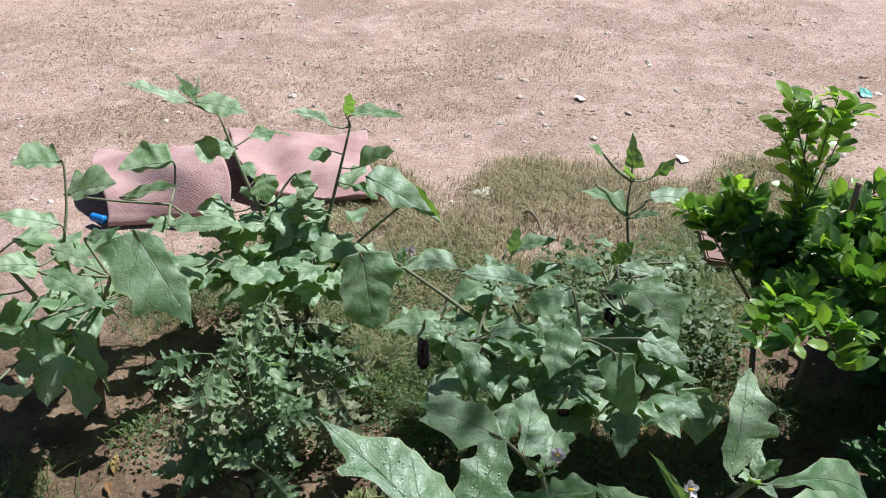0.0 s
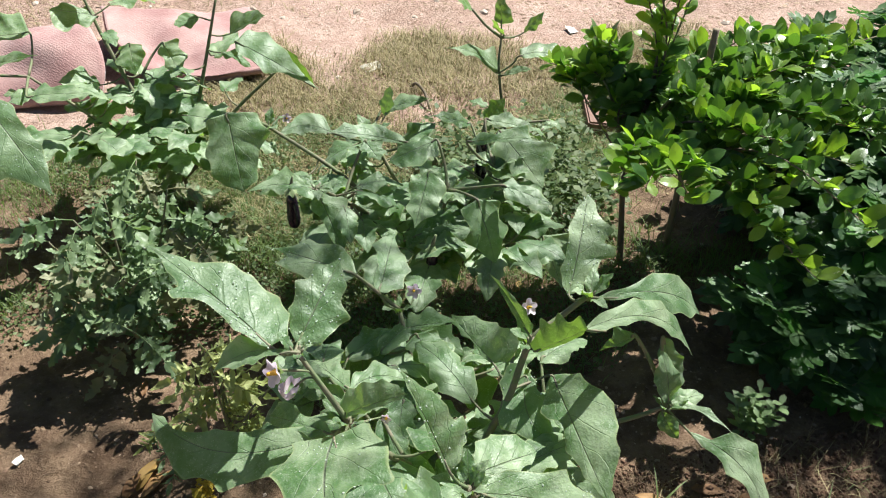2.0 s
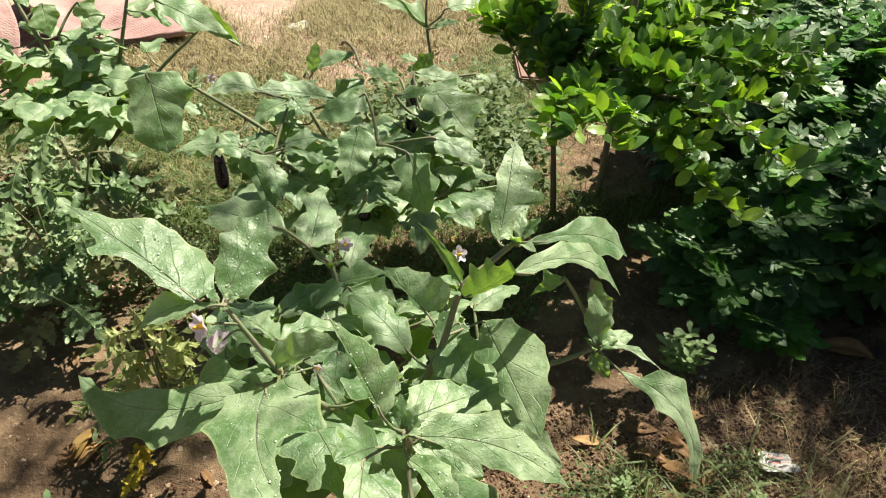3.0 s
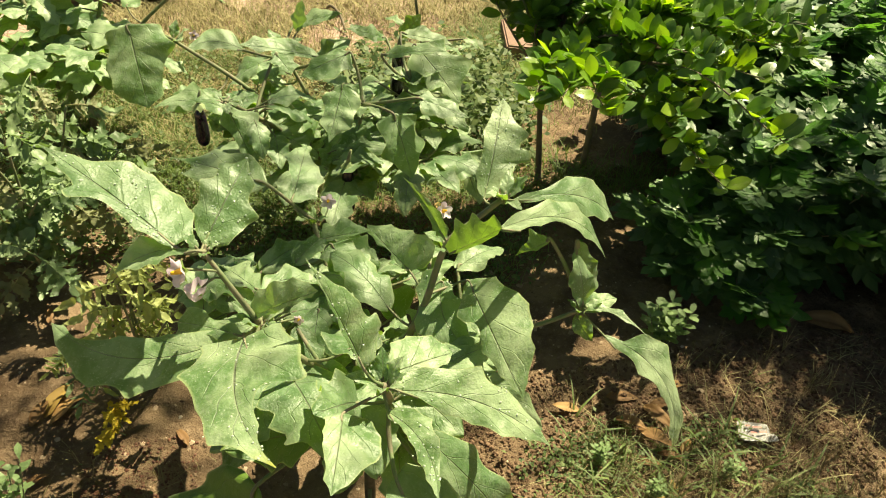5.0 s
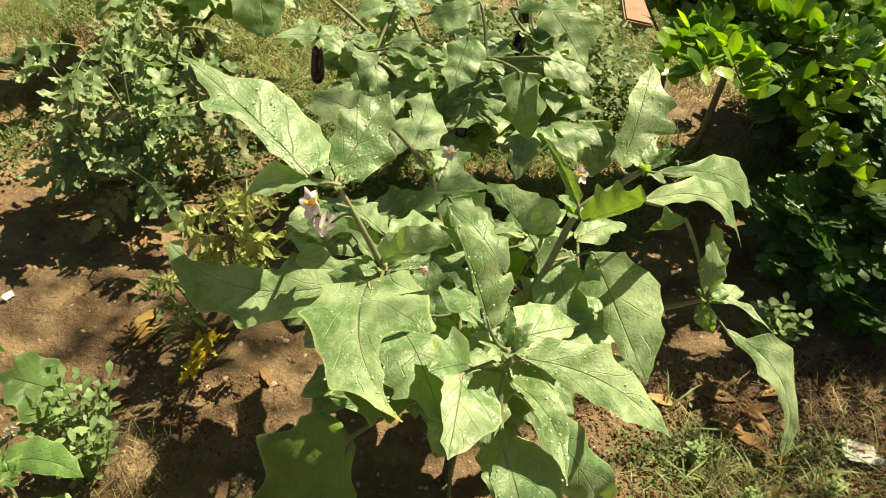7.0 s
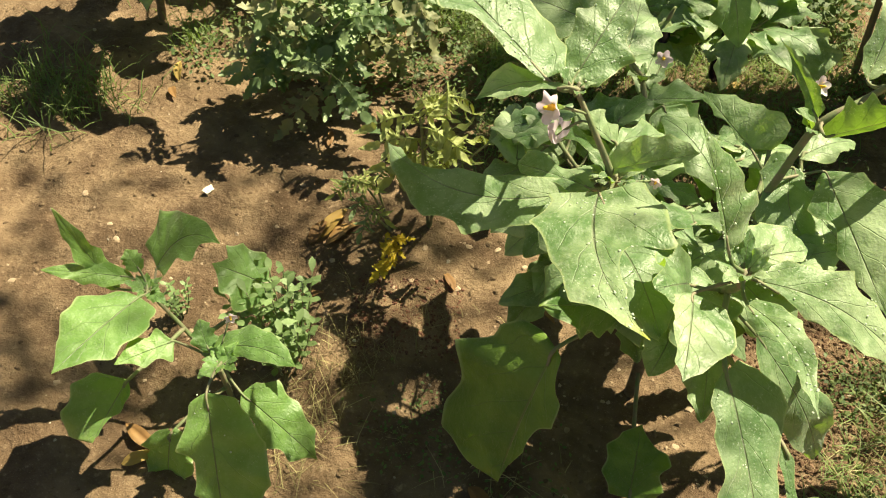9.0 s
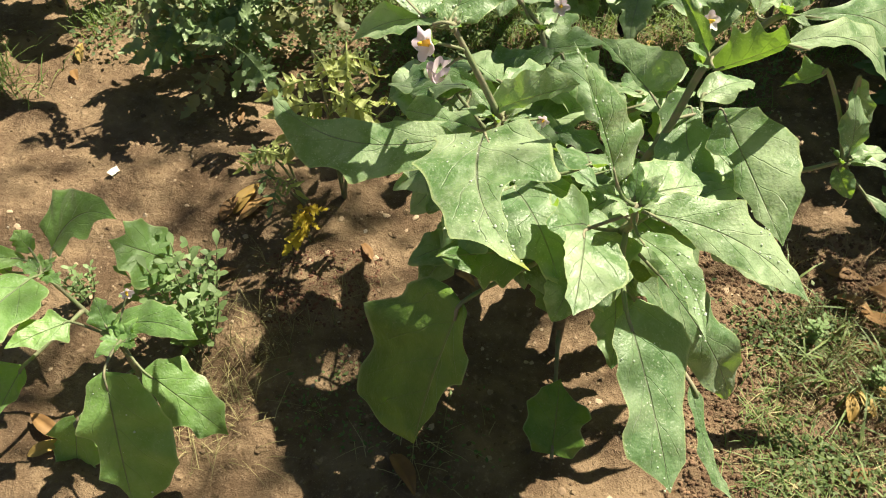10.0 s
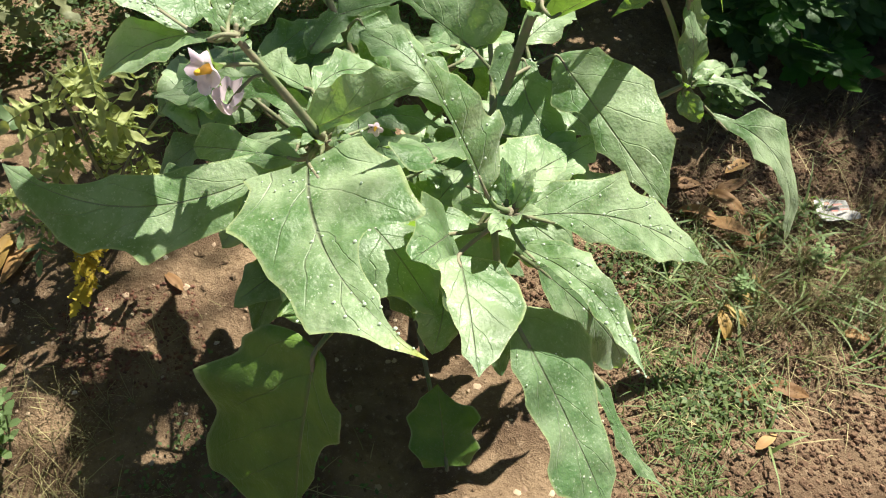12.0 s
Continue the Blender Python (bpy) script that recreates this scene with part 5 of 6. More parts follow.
for n, end in enumerate(ends):
    end = Vector(end)
    way = end - trunk_top
    mid = trunk_top + way * 0.5 + Vector((rng.uniform(-0.05, 0.05), rng.uniform(-0.05, 0.05), 0.05 + 0.12 * way.length * rng.random()))
    tall = 6 < n < 12
    if tall:
        mid = Vector((0.86 + rng.uniform(-0.015, 0.015), 1.82, 0.62 + rng.uniform(-0.06, 0.06)))
    line = [trunk_top, mid, end]
    stem("branch", line, 0.0045, 0.0013, BARK if n % 3 else STEM, lime, sides=5)
    pts = curve_points(line, 22 if tall else 19)
    for i, p in enumerate(pts[8:], 8):
        q = (i - 8) / (len(pts) - 9)
        d = (pts[min(i + 1, len(pts) - 1)] - pts[i - 1]).normalized()
        for _ in range(2 if q > (0.8 if tall else 0.45) else 1):
            a = rng.uniform(0, 2 * math.pi)
            out = Vector((math.cos(a), math.sin(a), rng.uniform(-0.35, 1.1)))
            axis = (out - d * out.dot(d) * 0.6 + d * 0.35).normalized()
            k = rng.randrange(4) + (4 if (q > 0.35 and tall and rng.random() < 0.8) or (q > 0.6 and n < 31 and rng.random() < 0.6) or rng.random() < 0.08 else 0)
            up = Vector((rng.uniform(-0.7, 0.9), rng.uniform(-0.9, 0.6), 1))
            lime_leaves.append((leaf_pose(p + axis * 0.005, p + axis * 0.05, up if abs(axis.z) < 0.9 else (0, -1, 0.2)), k))
foliage(lime, lime_leaves, lime_meshes, 300, (0.8, 1.2, 0.6), (LIME_REST, LIME_SHOOT))

# ---- chrysanthemums ----
rng = random.Random(33)


def cut_leaf(length, rng):
    """A chrysanthemum leaf: five pointed, toothed lobes from one midrib."""
    items = []
    for at, turn, size in ((0.30, 0, 0.72), (0.28, 42, 0.55), (0.28, -42, 0.55), (0.16, 68, 0.42), (0.16, -68, 0.42), (0.55, 34, 0.34), (0.55, -34, 0.34)):
        s = length * size * rng.uniform(0.9, 1.1)
        data = blade_data(s, s * 0.5, 2, 0.3, 0.15, -0.06, 0.05, rng, 6, 2, 0.5)
        items.append(moved(data, pose(length * at, 0, 0, rng.uniform(-10, 10), rng.uniform(-4, 14), turn + rng.uniform(-6, 6))))
    items.append(([(0, -0.02 * length, 0), (0, 0.02 * length, 0), (0.34 * length, 0.07 * length, 0.002), (0.34 * length, -0.07 * length, 0.002)], [(0, 3, 2, 1)], [(0.1, 0.5)] * 4))
    return joined(items)


def cut_leaves(material):
    made = []
    for length in (0.108, 0.09, 0.12):
        data = cut_leaf(length, rng)
        me = mesh_of("leaf", data[0], data[1], uvs=data[2])
        me.materials.append(material)
        made.append((me, material, data))
    return made


mum_meshes = cut_leaves(MUM) + cut_leaves(MUM_YOUNG)
for (mx, my), high, wide, count in (((1.18, 1.36), 0.24, 0.19, 16), ((1.40, 1.42), 0.36, 0.26, 26), ((1.72, 1.55), 0.42, 0.28, 28), ((1.42, 1.95), 0.46, 0.28, 26), ((1.85, 2.05), 0.46, 0.30, 28), ((2.15, 1.6), 0.42, 0.3, 22), ((1.85, 2.45), 0.42, 0.28, 24), ((2.3, 2.1), 0.44, 0.28, 22), ((1.95, 1.22), 0.62, 0.26, 28), ((1.72, 1.08), 0.50, 0.16, 18)):
    mum = thing("chrysanthemum_plant", (mx, my, ground_at(mx, my)), "dense chrysanthemum with dark green deeply cut leaves along bare soil", "plant", "chrysanthemums")
    items = []
    for n in range(count):
        a, r = n * 2.4, wide * math.sqrt((n + 0.5) / count)
        top = Vector((mx + 1.1 * r * math.cos(a), my + r * math.sin(a), high * rng.uniform(0.8, 1.12) * (1 - 0.45 * (r / wide) ** 2)))
        foot = Vector((mx + 0.45 * r * math.cos(a), my + 0.45 * r * math.sin(a), 0))
        foot.z = ground_at(foot.x, foot.y) - 0.01
        line = [foot, foot.lerp(top, 0.5) + Vector((0, 0, 0.05)), top]
        stem("stem", line, 0.003, 0.0015, STEM, mum, sides=5)
        pts = curve_points(line, 9)
        for i, p in enumerate(pts[4:], 4):
            q = i / (len(pts) - 1)
            for _ in range(2 if q > 0.75 else 1):
                b = rng.uniform(0, 2 * math.pi)
                axis = Vector((math.cos(b), math.sin(b), rng.uniform(-0.75, 0.25) + (0.6 if q > 0.85 else 0))).normalized()
                k = rng.randrange(3) + (3 if q > 0.9 and rng.random() < 0.3 else 0)
                items.append((leaf_pose(p + axis * 0.01, p + axis * 0.06, (0.5 * math.cos(b), 0.5 * math.sin(b), 1)), k))
    foliage(mum, items, mum_meshes, 260, (mx, my - 0.4, 0.4), (MUM_REST, MUM_TIP))
# the bright low shoot at its foot
mum = thing("chrysanthemum_shoot", (1.21, 1.17, ground_at(1.21, 1.17)), "bright green young chrysanthemum shoot at the edge of bare soil", "plant")
stem("stem", [(1.21, 1.19, 0), (1.21, 1.18, 0.06), (1.215, 1.17, 0.11)], 0.003, 0.002, STEM, mum)
for q in range(11):
    a = q * 2.4
    p = Vector((1.212, 1.175, 0.04 + 0.007 * q))
    axis = Vector((math.cos(a), math.sin(a), rng.uniform(-0.2, 0.5))).normalized()
    seat(part("leaf", mum_meshes[3 + q % 3][0], MUM_YOUNG, mum), mum, leaf_pose(p + axis * 0.008, p + axis * 0.07, (0, -0.3, 1)))

# ---- tomato plants ----


def tomato_leaf_data(length, rng, curl, wide):
    """A compound leaf: a stalk with paired toothed leaflets and one at the end."""
    items = []
    line = [Vector((length * q, 0, length * (0.3 * q - 0.55 * q * q))) for q in (0, 0.25, 0.5, 0.75, 1)]
    v, f = tube_data(line, 0.0016, 0.0008, 5)
    items.append(([tuple(q) for q in v], f, None))
    for q, size in ((0.28, 0.26), (0.45, 0.36), (0.62, 0.42), (0.8, 0.42), (1.0, 0.5)):
        at = Vector((length * q, 0, length * (0.3 * q - 0.55 * q * q)))
        for side in ((-1, 1) if q < 1 else (0,)):
            s = length * size * rng.uniform(0.8, 1.15)
            data = blade_data(s * 1.15, s * wide, 4 if wide > 0.5 else 2, 0.38 if wide > 0.5 else 0.14, 0.3 + curl, -0.10 - curl * 0.4, 0.14 + curl * 0.3, rng, 12, 4, 0.36)
            items.append(moved(data, Matrix.Translation(at) @ pose(0, 0, 0, rng.uniform(-25, 25), rng.uniform(5, 35), side * rng.uniform(55, 80))))
    return joined(items)


def tomato(base, ends, label, materials, size, count, seed, thick=0.006, curl=0.0, wide=0.56):
    rng = random.Random(seed)
    plant = thing("tomato_plant", (*base, ground_at(*base)), label, "tomato plant")
    foot = Vector((*base, ground_at(*base) - 0.02))
    kinds = []
    for material in materials:
        for s in (0.8, 1.0, 1.2):
            data = tomato_leaf_data(size * s, rng, curl, wide)
            me = mesh_of("leaf", data[0], data[1], uvs=data[2])
            me.materials.append(material)
            kinds.append((me, material))
    for end in ends:
        end = Vector(end)
        line = [foot, foot.lerp(end, 0.5) + Vector((rng.uniform(-0.03, 0.03), rng.uniform(-0.03, 0.03), 0.03)), end]
        stem("stem", line, thick, thick * 0.4, STEM, plant)
        pts = curve_points(line, 10)
        for n in range(count):
            p = pts[int(len(pts) * (0.3 + 0.69 * n / count))] if n else pts[-1]
            a = rng.uniform(0, 2 * math.pi)
            axis = Vector((math.cos(a), math.sin(a), rng.uniform(-0.4, 0.5)))
            me, material = kinds[rng.randrange(len(kinds))]
            seat(part("leaf", me, material, plant), plant, leaf_pose(p, p + axis, (0.2, -0.3, 1)))
    return plant


tomato((-0.50, 1.60), [(-0.49, 1.60, 0.43), (-0.60, 1.50, 0.38), (-0.60, 1.42, 0.30), (-0.36, 1.66, 0.40), (-0.40, 1.42, 0.32), (-0.28, 1.52, 0.34), (-0.42, 1.36, 0.22), (-0.54, 1.52, 0.42), (-0.26, 1.62, 0.30), (-0.44, 1.74, 0.44)],
       "straggling tomato plant with curled and partly withered leaves", (TOMATO, TOMATO, TOMATO, TOMATO_DRY), 0.10, 9, 41, 0.005, 0.3)
tomato((-0.19, 1.16), [(-0.155, 1.12, 0.42), (-0.215, 1.12, 0.40), (-0.06, 1.04, 0.38), (-0.20, 1.10, 0.36)],
       "small yellowing tomato plant with curled leaves on bare soil", (TOMATO_PALE,), 0.066, 7, 43, 0.004, 0.5, 0.42)
tomato((-0.262, 1.14), [(-0.36, 1.12, 0.16), (-0.34, 1.10, 0.13), (-0.29, 1.11, 0.17)],
       "low tomato shoot with narrow yellow-green leaves", (TOMATO_PALE, TOMATO), 0.06, 3, 44, 0.0035, 0.2, 0.36)
tomato((-0.245, 1.05), [(-0.245, 1.02, 0.10), (-0.235, 1.00, 0.09)], "tiny seedling with bright yellow leaves", (YELLOW,), 0.034, 3, 45, 0.002, 0.1, 0.8)

# ---- an unseen tree, added so that its shade dapples the bed ----


def shade_tree():
    rng = random.Random(77)
    tree = thing("shade_tree", (6.0, 3.5, 0), "unseen open-crowned tree with narrow drooping leaflets, added to shade the garden", "tree")
    trunk = [(6.02, 3.5, -0.2), (5.96, 3.51, 0.7), (5.82, 3.48, 1.6), (5.68, 3.45, 2.5), (5.72, 3.5, 3.3), (5.9, 3.56, 4.2)]
    stem("trunk", trunk, 0.15, 0.02, BARK, tree, sides=14)
    drop = Vector((SUN.x / SUN.z, SUN.y / SUN.z, 1.0))
    top = Vector((5.68, 3.45, 2.5))
    # limbs over the bed, each set by the ground spots its shadow should darken
    limbs = [((-1.25, 0.80), (-0.80, 0.66), 3.9, 5), ((-0.95, 1.16), (-0.50, 1.26), 3.8, -4), ((-1.10, 0.98), (-0.45, 1.06), 3.9, -5), ((-0.62, 0.84), (-0.15, 0.95), 3.8, -6), ((-0.40, 0.70), (-0.26, 0.76), 3.8, -3), ((-0.38, 0.60), (-0.08, 0.64), 3.7, -5), ((-0.42, 1.70), (-0.1, 1.78), 3.9, -5), ((-0.22, 1.36), (0.15, 1.28), 3.7, 4), ((1.12, 1.04), (1.66, 1.12), 3.4, 8), ((1.2, 1.12), (1.66, 1.16), 3.5, -6), ((0.95, 0.90), (1.55, 0.97), 3.5, 6), ((1.0, 0.76), (1.5, 0.82), 3.5, -5)]
    # limbs away from the bed
    for n in range(15):
        a = -1.1 + n * 0.16
        x, y, far = 4.3 + 0.3 * math.cos(a), 3.2 + 0.3 * math.sin(a), rng.uniform(0.9, 1.7)
        limbs.append(((x + far * math.cos(a) - 1.5, y + far * math.sin(a) - 1.5), (x + 0.4 * far * math.cos(a) - 1.5, y + 0.4 * far * math.sin(a) - 1.5), rng.uniform(2.8, 4.6), 16))
    tips = []
    for a, b, high, many in limbs:
        p, q = (Vector((*s, 0)) + drop * high for s in (b, a))
        root = top if high < 4.1 else Vector((5.72, 3.5, 3.3))
        stem("limb", [root, root.lerp(p, 0.5) + Vector((0, 0, 0.35)), p, q], 0.012 if a[0] < 1.8 else 0.035, 0.004, BARK, tree)
        loose, many = many < 0, abs(many)
        for n in range(many):
            tips.append((p.lerp(q, n / (many - 1)) + Vector((rng.gauss(0, 0.10), rng.gauss(0, 0.10), rng.gauss(0, 0.08))), 18 if loose else 44, 0.13 if loose else 0.075))
    items = []
    for tip, count, wide in tips:
        for _ in range(count):
            c = tip + Vector((rng.gauss(0, wide), rng.gauss(0, wide), rng.gauss(0, 0.06)))
            a = rng.uniform(0, 6.28)
            axis = Vector((math.cos(a), math.sin(a), -0.6)).normalized()
            s = rng.uniform(0.05, 0.09)
            v = [(0, 0, 0), (0.4 * s, 0.17 * s, 0.03 * s), (s, 0, 0), (0.4 * s, -0.17 * s, 0.03 * s)]
            items.append(moved((v, [(0, 1, 2, 3)], [(0, 0.5), (0.4, 1), (1, 0.5), (0.4, 0)]), leaf_pose(c, c + axis, (rng.uniform(-1, 1), rng.uniform(-1, 1), 1.2))))
    v, f, u = joined(items)
    tagged(seat(part("foliage", mesh_of("foliage", v, f, uvs=u), WEED, tree), tree, Matrix.Identity(4)), "narrow green leaflets", kind="stuff")


shade_tree()

# ---- weeds, grass and litter ----


def small_weed(place, high, seed, label, count=9, size=0.016):
    """A bushy little weed: thin stems set with small spoon-shaped leaves."""
    rng = random.Random(seed)
    x, y = place
    weed = thing("weed_plant", (x, y, ground_at(x, y)), label, "weed")
    made = leaf_set([(size, size * 0.5), (size * 1.3, size * 0.6)], WEED, rng, teeth=1, lobe=0.0, fold=0.2, bow=0.05, wave=0.02, rows=4, cols=2, broad=0.6)
    items = []
    for n in range(count):
        a = n * 2.4
        r = 0.4 * high * math.sqrt(n / count)
        foot = Vector((x + 0.3 * r * math.cos(a), y + 0.3 * r * math.sin(a), ground_at(x, y) - 0.005))
        top = Vector((x + r * math.cos(a), y + r * math.sin(a), high * rng.uniform(0.65, 1.05)))
        stem("stem", [foot, foot.lerp(top, 0.5) + Vector((0.004, 0, 0)), top], 0.0018, 0.001, STEM, weed, sides=5)
        for q in range(16):
            p = foot.lerp(top, 0.25 + 0.75 * q / 15)
            b = q * 2.4 + n
            axis = Vector((math.cos(b), math.sin(b), 0.45)).normalized()
            items.append((leaf_pose(p, p + axis * 0.02, (-0.3 * math.cos(b), -0.3 * math.sin(b), 1)), rng.randrange(2)))
    foliage(weed, items, made, 150, (x, y - 0.3, high), WEED)
    return weed


small_weed((-0.42, 0.79), 0.225, 51, "bushy green weed with small spoon-shaped leaves on open soil", 20, 0.022)
small_weed((-0.645, 0.87), 0.10, 52, "small green weed with spoon-shaped leaves beside the young eggplant", 5, 0.013)
small_weed((0.80, 0.74), 0.045, 53, "low weed with tiny leaves among brown litter", 6, 0.011)
small_weed((0.97, 0.76), 0.05, 54, "low weed with tiny leaves among brown litter", 6, 0.011)
small_weed((0.72, 0.84), 0.05, 55, "low weed with tiny leaves beside dry leaves", 5, 0.011)
small_weed((0.95, 1.12), 0.14, 56, "small green weed in the shade of the lime bush", 6, 0.03)


def grass_data(spots, rng, high, wide, lean):
    items = []
    heights = ground_height(*np.array(spots).T) - 0.004
    for (x, y), z in zip(spots, heights.tolist()):
        h, a = high * rng.uniform(0.45, 1.25), rng.uniform(0, 2 * math.pi)
        w, l = wide * rng.uniform(0.7, 1.3), lean * rng.uniform(0.2, 1.4) * high
        dx, dy = math.cos(a), math.sin(a)
        sx, sy = -dy * w / 2, dx * w / 2
        v = [(x - sx, y - sy, z), (x + sx, y + sy, z)]
        for q, t in ((0.45, 0.85), (0.8, 0.55)):
            cx, cy, cz = x + dx * l * q * q, y + dy * l * q * q, z + h * q * (1 - 0.25 * q * lean)
            v += [(cx - sx * t, cy - sy * t, cz), (cx + sx * t, cy + sy * t, cz)]
        v.append((x + dx * l, y + dy * l, z + h * (1 - 0.3 * lean)))
        items.append((v, [(0, 1, 3, 2), (2, 3, 5, 4), (4, 5, 6)], None))
    return joined(items)


def grass(name, spots, rng, high, wide, lean, material, label):
    v, f, u = grass_data(spots, rng, high, wide, lean)
    return tagged(part(name, mesh_of(name, v, f, uvs=u), material), label, "grass", kind="stuff")


def patchy(count, x0, x1, y0, y1, rng, scale=4.0, above=-0.1, seed=9, soft=1.0):
    spots = []
    while len(spots) < count:
        x, y = rng.uniform(x0, x1), rng.uniform(y0, y1)
        inside = min((x - x0) / (x1 - x0), (x1 - x) / (x1 - x0), (y - y0) / (y1 - y0), (y1 - y) / (y1 - y0))
        if float(value_noise(np.array(x * scale), np.array(y * scale), seed)) > above + 1.1 * max(0, 1 - inside / 0.22) * soft + 0.25 * rng.gauss(0, 1) * soft:
            spots.append((x, y))
    return spots


rng = random.Random(61)
grass("dry_grass", patchy(44000, -0.7, 1.7, 1.95, 3.5, rng, 3.0, -0.6), rng, 0.055, 0.0029, 1.0, STRAW, "thin dry straw-coloured grass on pale earth")
grass("sparse_dry_grass", patchy(7000, -3.4, 3.4, 3.2, 6.5, rng, 1.4, 0.15), rng, 0.035, 0.0035, 1.2, STRAW, "sparse patches of dry grass on pale earth")
grass("green_grass", patchy(24000, -1.1, 1.35, 1.65, 2.8, rng, 3.0, -0.5, 12), rng, 0.065, 0.0024, 0.9, GRASS, "low green grass between the plants")
grass("bed_grass", patchy(4000, -0.3, 0.8, 1.2, 1.9, rng, 4.0, -0.25, 14), rng, 0.05, 0.002, 1.0, GRASS, "fine green grass under the plants")
tuft = [(-1.12 + rng.gauss(0, 0.09), 1.46 + rng.gauss(0, 0.07)) for _ in range(420)] + [(-0.86 + rng.gauss(0, 0.03), 1.70 + rng.gauss(0, 0.03)) for _ in range(60)]
grass("grass_tuft", tuft, rng, 0.085, 0.003, 0.9, GRASS, "tuft of green grass on brown soil")
right = patchy(1100, 0.42, 1.35, 0.35, 1.0, rng, 7.0, 0.25, 15)
grass("weedy_grass", right, rng, 0.035, 0.0022, 1.3, GRASS, "short weedy grass on crumbly soil")
grass("dry_stalks", patchy(700, 0.45, 1.5, 0.35, 1.1, rng, 5.0, -0.2, 16), rng, 0.04, 0.0018, 2.4, STRAW, "dry grass stalks lying on crumbly soil")
grass("broad_weedy_grass", patchy(230, 0.5, 1.3, 0.36, 1.0, rng, 7.0, 0.15, 21), rng, 0.065, 0.0055, 1.6, GRASS, "broad-bladed grass shoots on crumbly soil")
grass("thin_bed_grass", patchy(260, -0.55, 0.2, 0.45, 1.0, rng, 5.0, 0.1, 17), rng, 0.04, 0.0016, 1.8, STRAW, "thin dry grass stalks on brown soil")


def low_weeds(name, spots, rng, size, high, label):
    """A mat of tiny leaflets on short stalks."""
    items = []
    for x, y in spots:
        a, tilt = rng.uniform(0, 360), rng.uniform(-40, 40)
        s = size * rng.uniform(0.6, 1.3)
        v = [(0, 0, 0), (0.45 * s, 0.3 * s, 0.05 * s), (s, 0, 0), (0.45 * s, -0.3 * s, 0.05 * s)]
        m = Matrix.Translation((x, y, ground_at(x, y) + high * rng.random() ** 1.5)) @ pose(0, 0, 0, tilt, rng.uniform(-35, 20), a)
        items.append(moved((v, [(0, 1, 2, 3)], [(0, 0.5), (0.5, 1), (1, 0.5), (0.5, 0)]), m))
    v, f, u = joined(items)
    return tagged(part(name, mesh_of(name, v, f, uvs=u), CLOVER), label, "weeds", kind="stuff")


low_weeds("low_weeds", patchy(12000, -0.9, 0.95, 1.35, 2.6, rng, 3.5, -0.4, 18), rng, 0.014, 0.07, "mat of small green weeds between the eggplants")
low_weeds("low_weeds", patchy(1500, 0.45, 1.3, 0.38, 1.0, rng, 7.0, 0.3, 19), rng, 0.011, 0.03, "tiny green weeds on crumbly soil")
low_weeds("weed_thicket", patchy(2600, 0.28, 0.9, 1.85, 2.5, rng, 3.0, -0.6, 23), rng, 0.030, 0.17, "thicket of small green weeds before dry grass")
low_weeds("low_weeds", patchy(400, -0.6, 0.25, 0.5, 1.0, rng, 6.0, 0.25, 20), rng, 0.009, 0.02, "tiny green weeds on brown soil")


def wispy(spots, rng, label):
    """Fine seeding grass: hair-thin branching stalks with tiny pale seeds."""
    items = []
    for x, y in spots:
        z = ground_at(x, y)
        for _ in range(5):
            a, l, h = rng.uniform(0, 6.28), rng.uniform(0.01, 0.035), rng.uniform(0.03, 0.09)
            top = Vector((x + l * math.cos(a), y + l * math.sin(a), z + h))
            v, f = tube_data([Vector((x, y, z)), Vector((x + 0.3 * l * math.cos(a), y + 0.3 * l * math.sin(a), z + 0.6 * h)), top], 0.0005, 0.0003, 3)
            items.append(([tuple(q) for q in v], f, None))
            for _ in range(12):
                p = top + Vector((rng.gauss(0, 0.011), rng.gauss(0, 0.011), rng.uniform(-0.035, 0.008)))
                s = rng.uniform(0.0008, 0.0016)
                items.append(([(p.x - s, p.y, p.z), (p.x, p.y - s, p.z + s), (p.x + s, p.y, p.z), (p.x, p.y + s, p.z - s)], [(0, 1, 2), (0, 2, 3), (0, 3, 1), (1, 3, 2)], None))
    v, f, u = joined(items)
    return tagged(part("seeding_grass", mesh_of("seeding_grass", v, f, uvs=u), STRAW), label, "grass", kind="stuff")


wispy([(-0.275 + rng.gauss(0, 0.05), 0.78 + rng.gauss(0, 0.06)) for _ in range(16)] + [(-0.33, 0.985), (-0.30, 0.96), (-0.42, 0.62), (-0.36, 0.68), (-0.18, 0.66)], rng, "fine seeding grass with pale specks on brown soil")
wispy([(rng.uniform(0.7, 1.3), rng.uniform(0.6, 1.1)) for _ in range(70)] + [(0.96 + rng.gauss(0, 0.16), 0.70 + rng.gauss(0, 0.07)) for _ in range(150)], rng, "fine seeding grass with pale specks on crumbly soil")


LUMP = [(r * 5 + q, r * 5 + (q + 1) % 5, r * 5 + 5 + (q + 1) % 5, r * 5 + 5 + q) for r in range(2) for q in range(5)] + [(10 + q, 10 + (q + 1) % 5, 15) for q in range(5)]


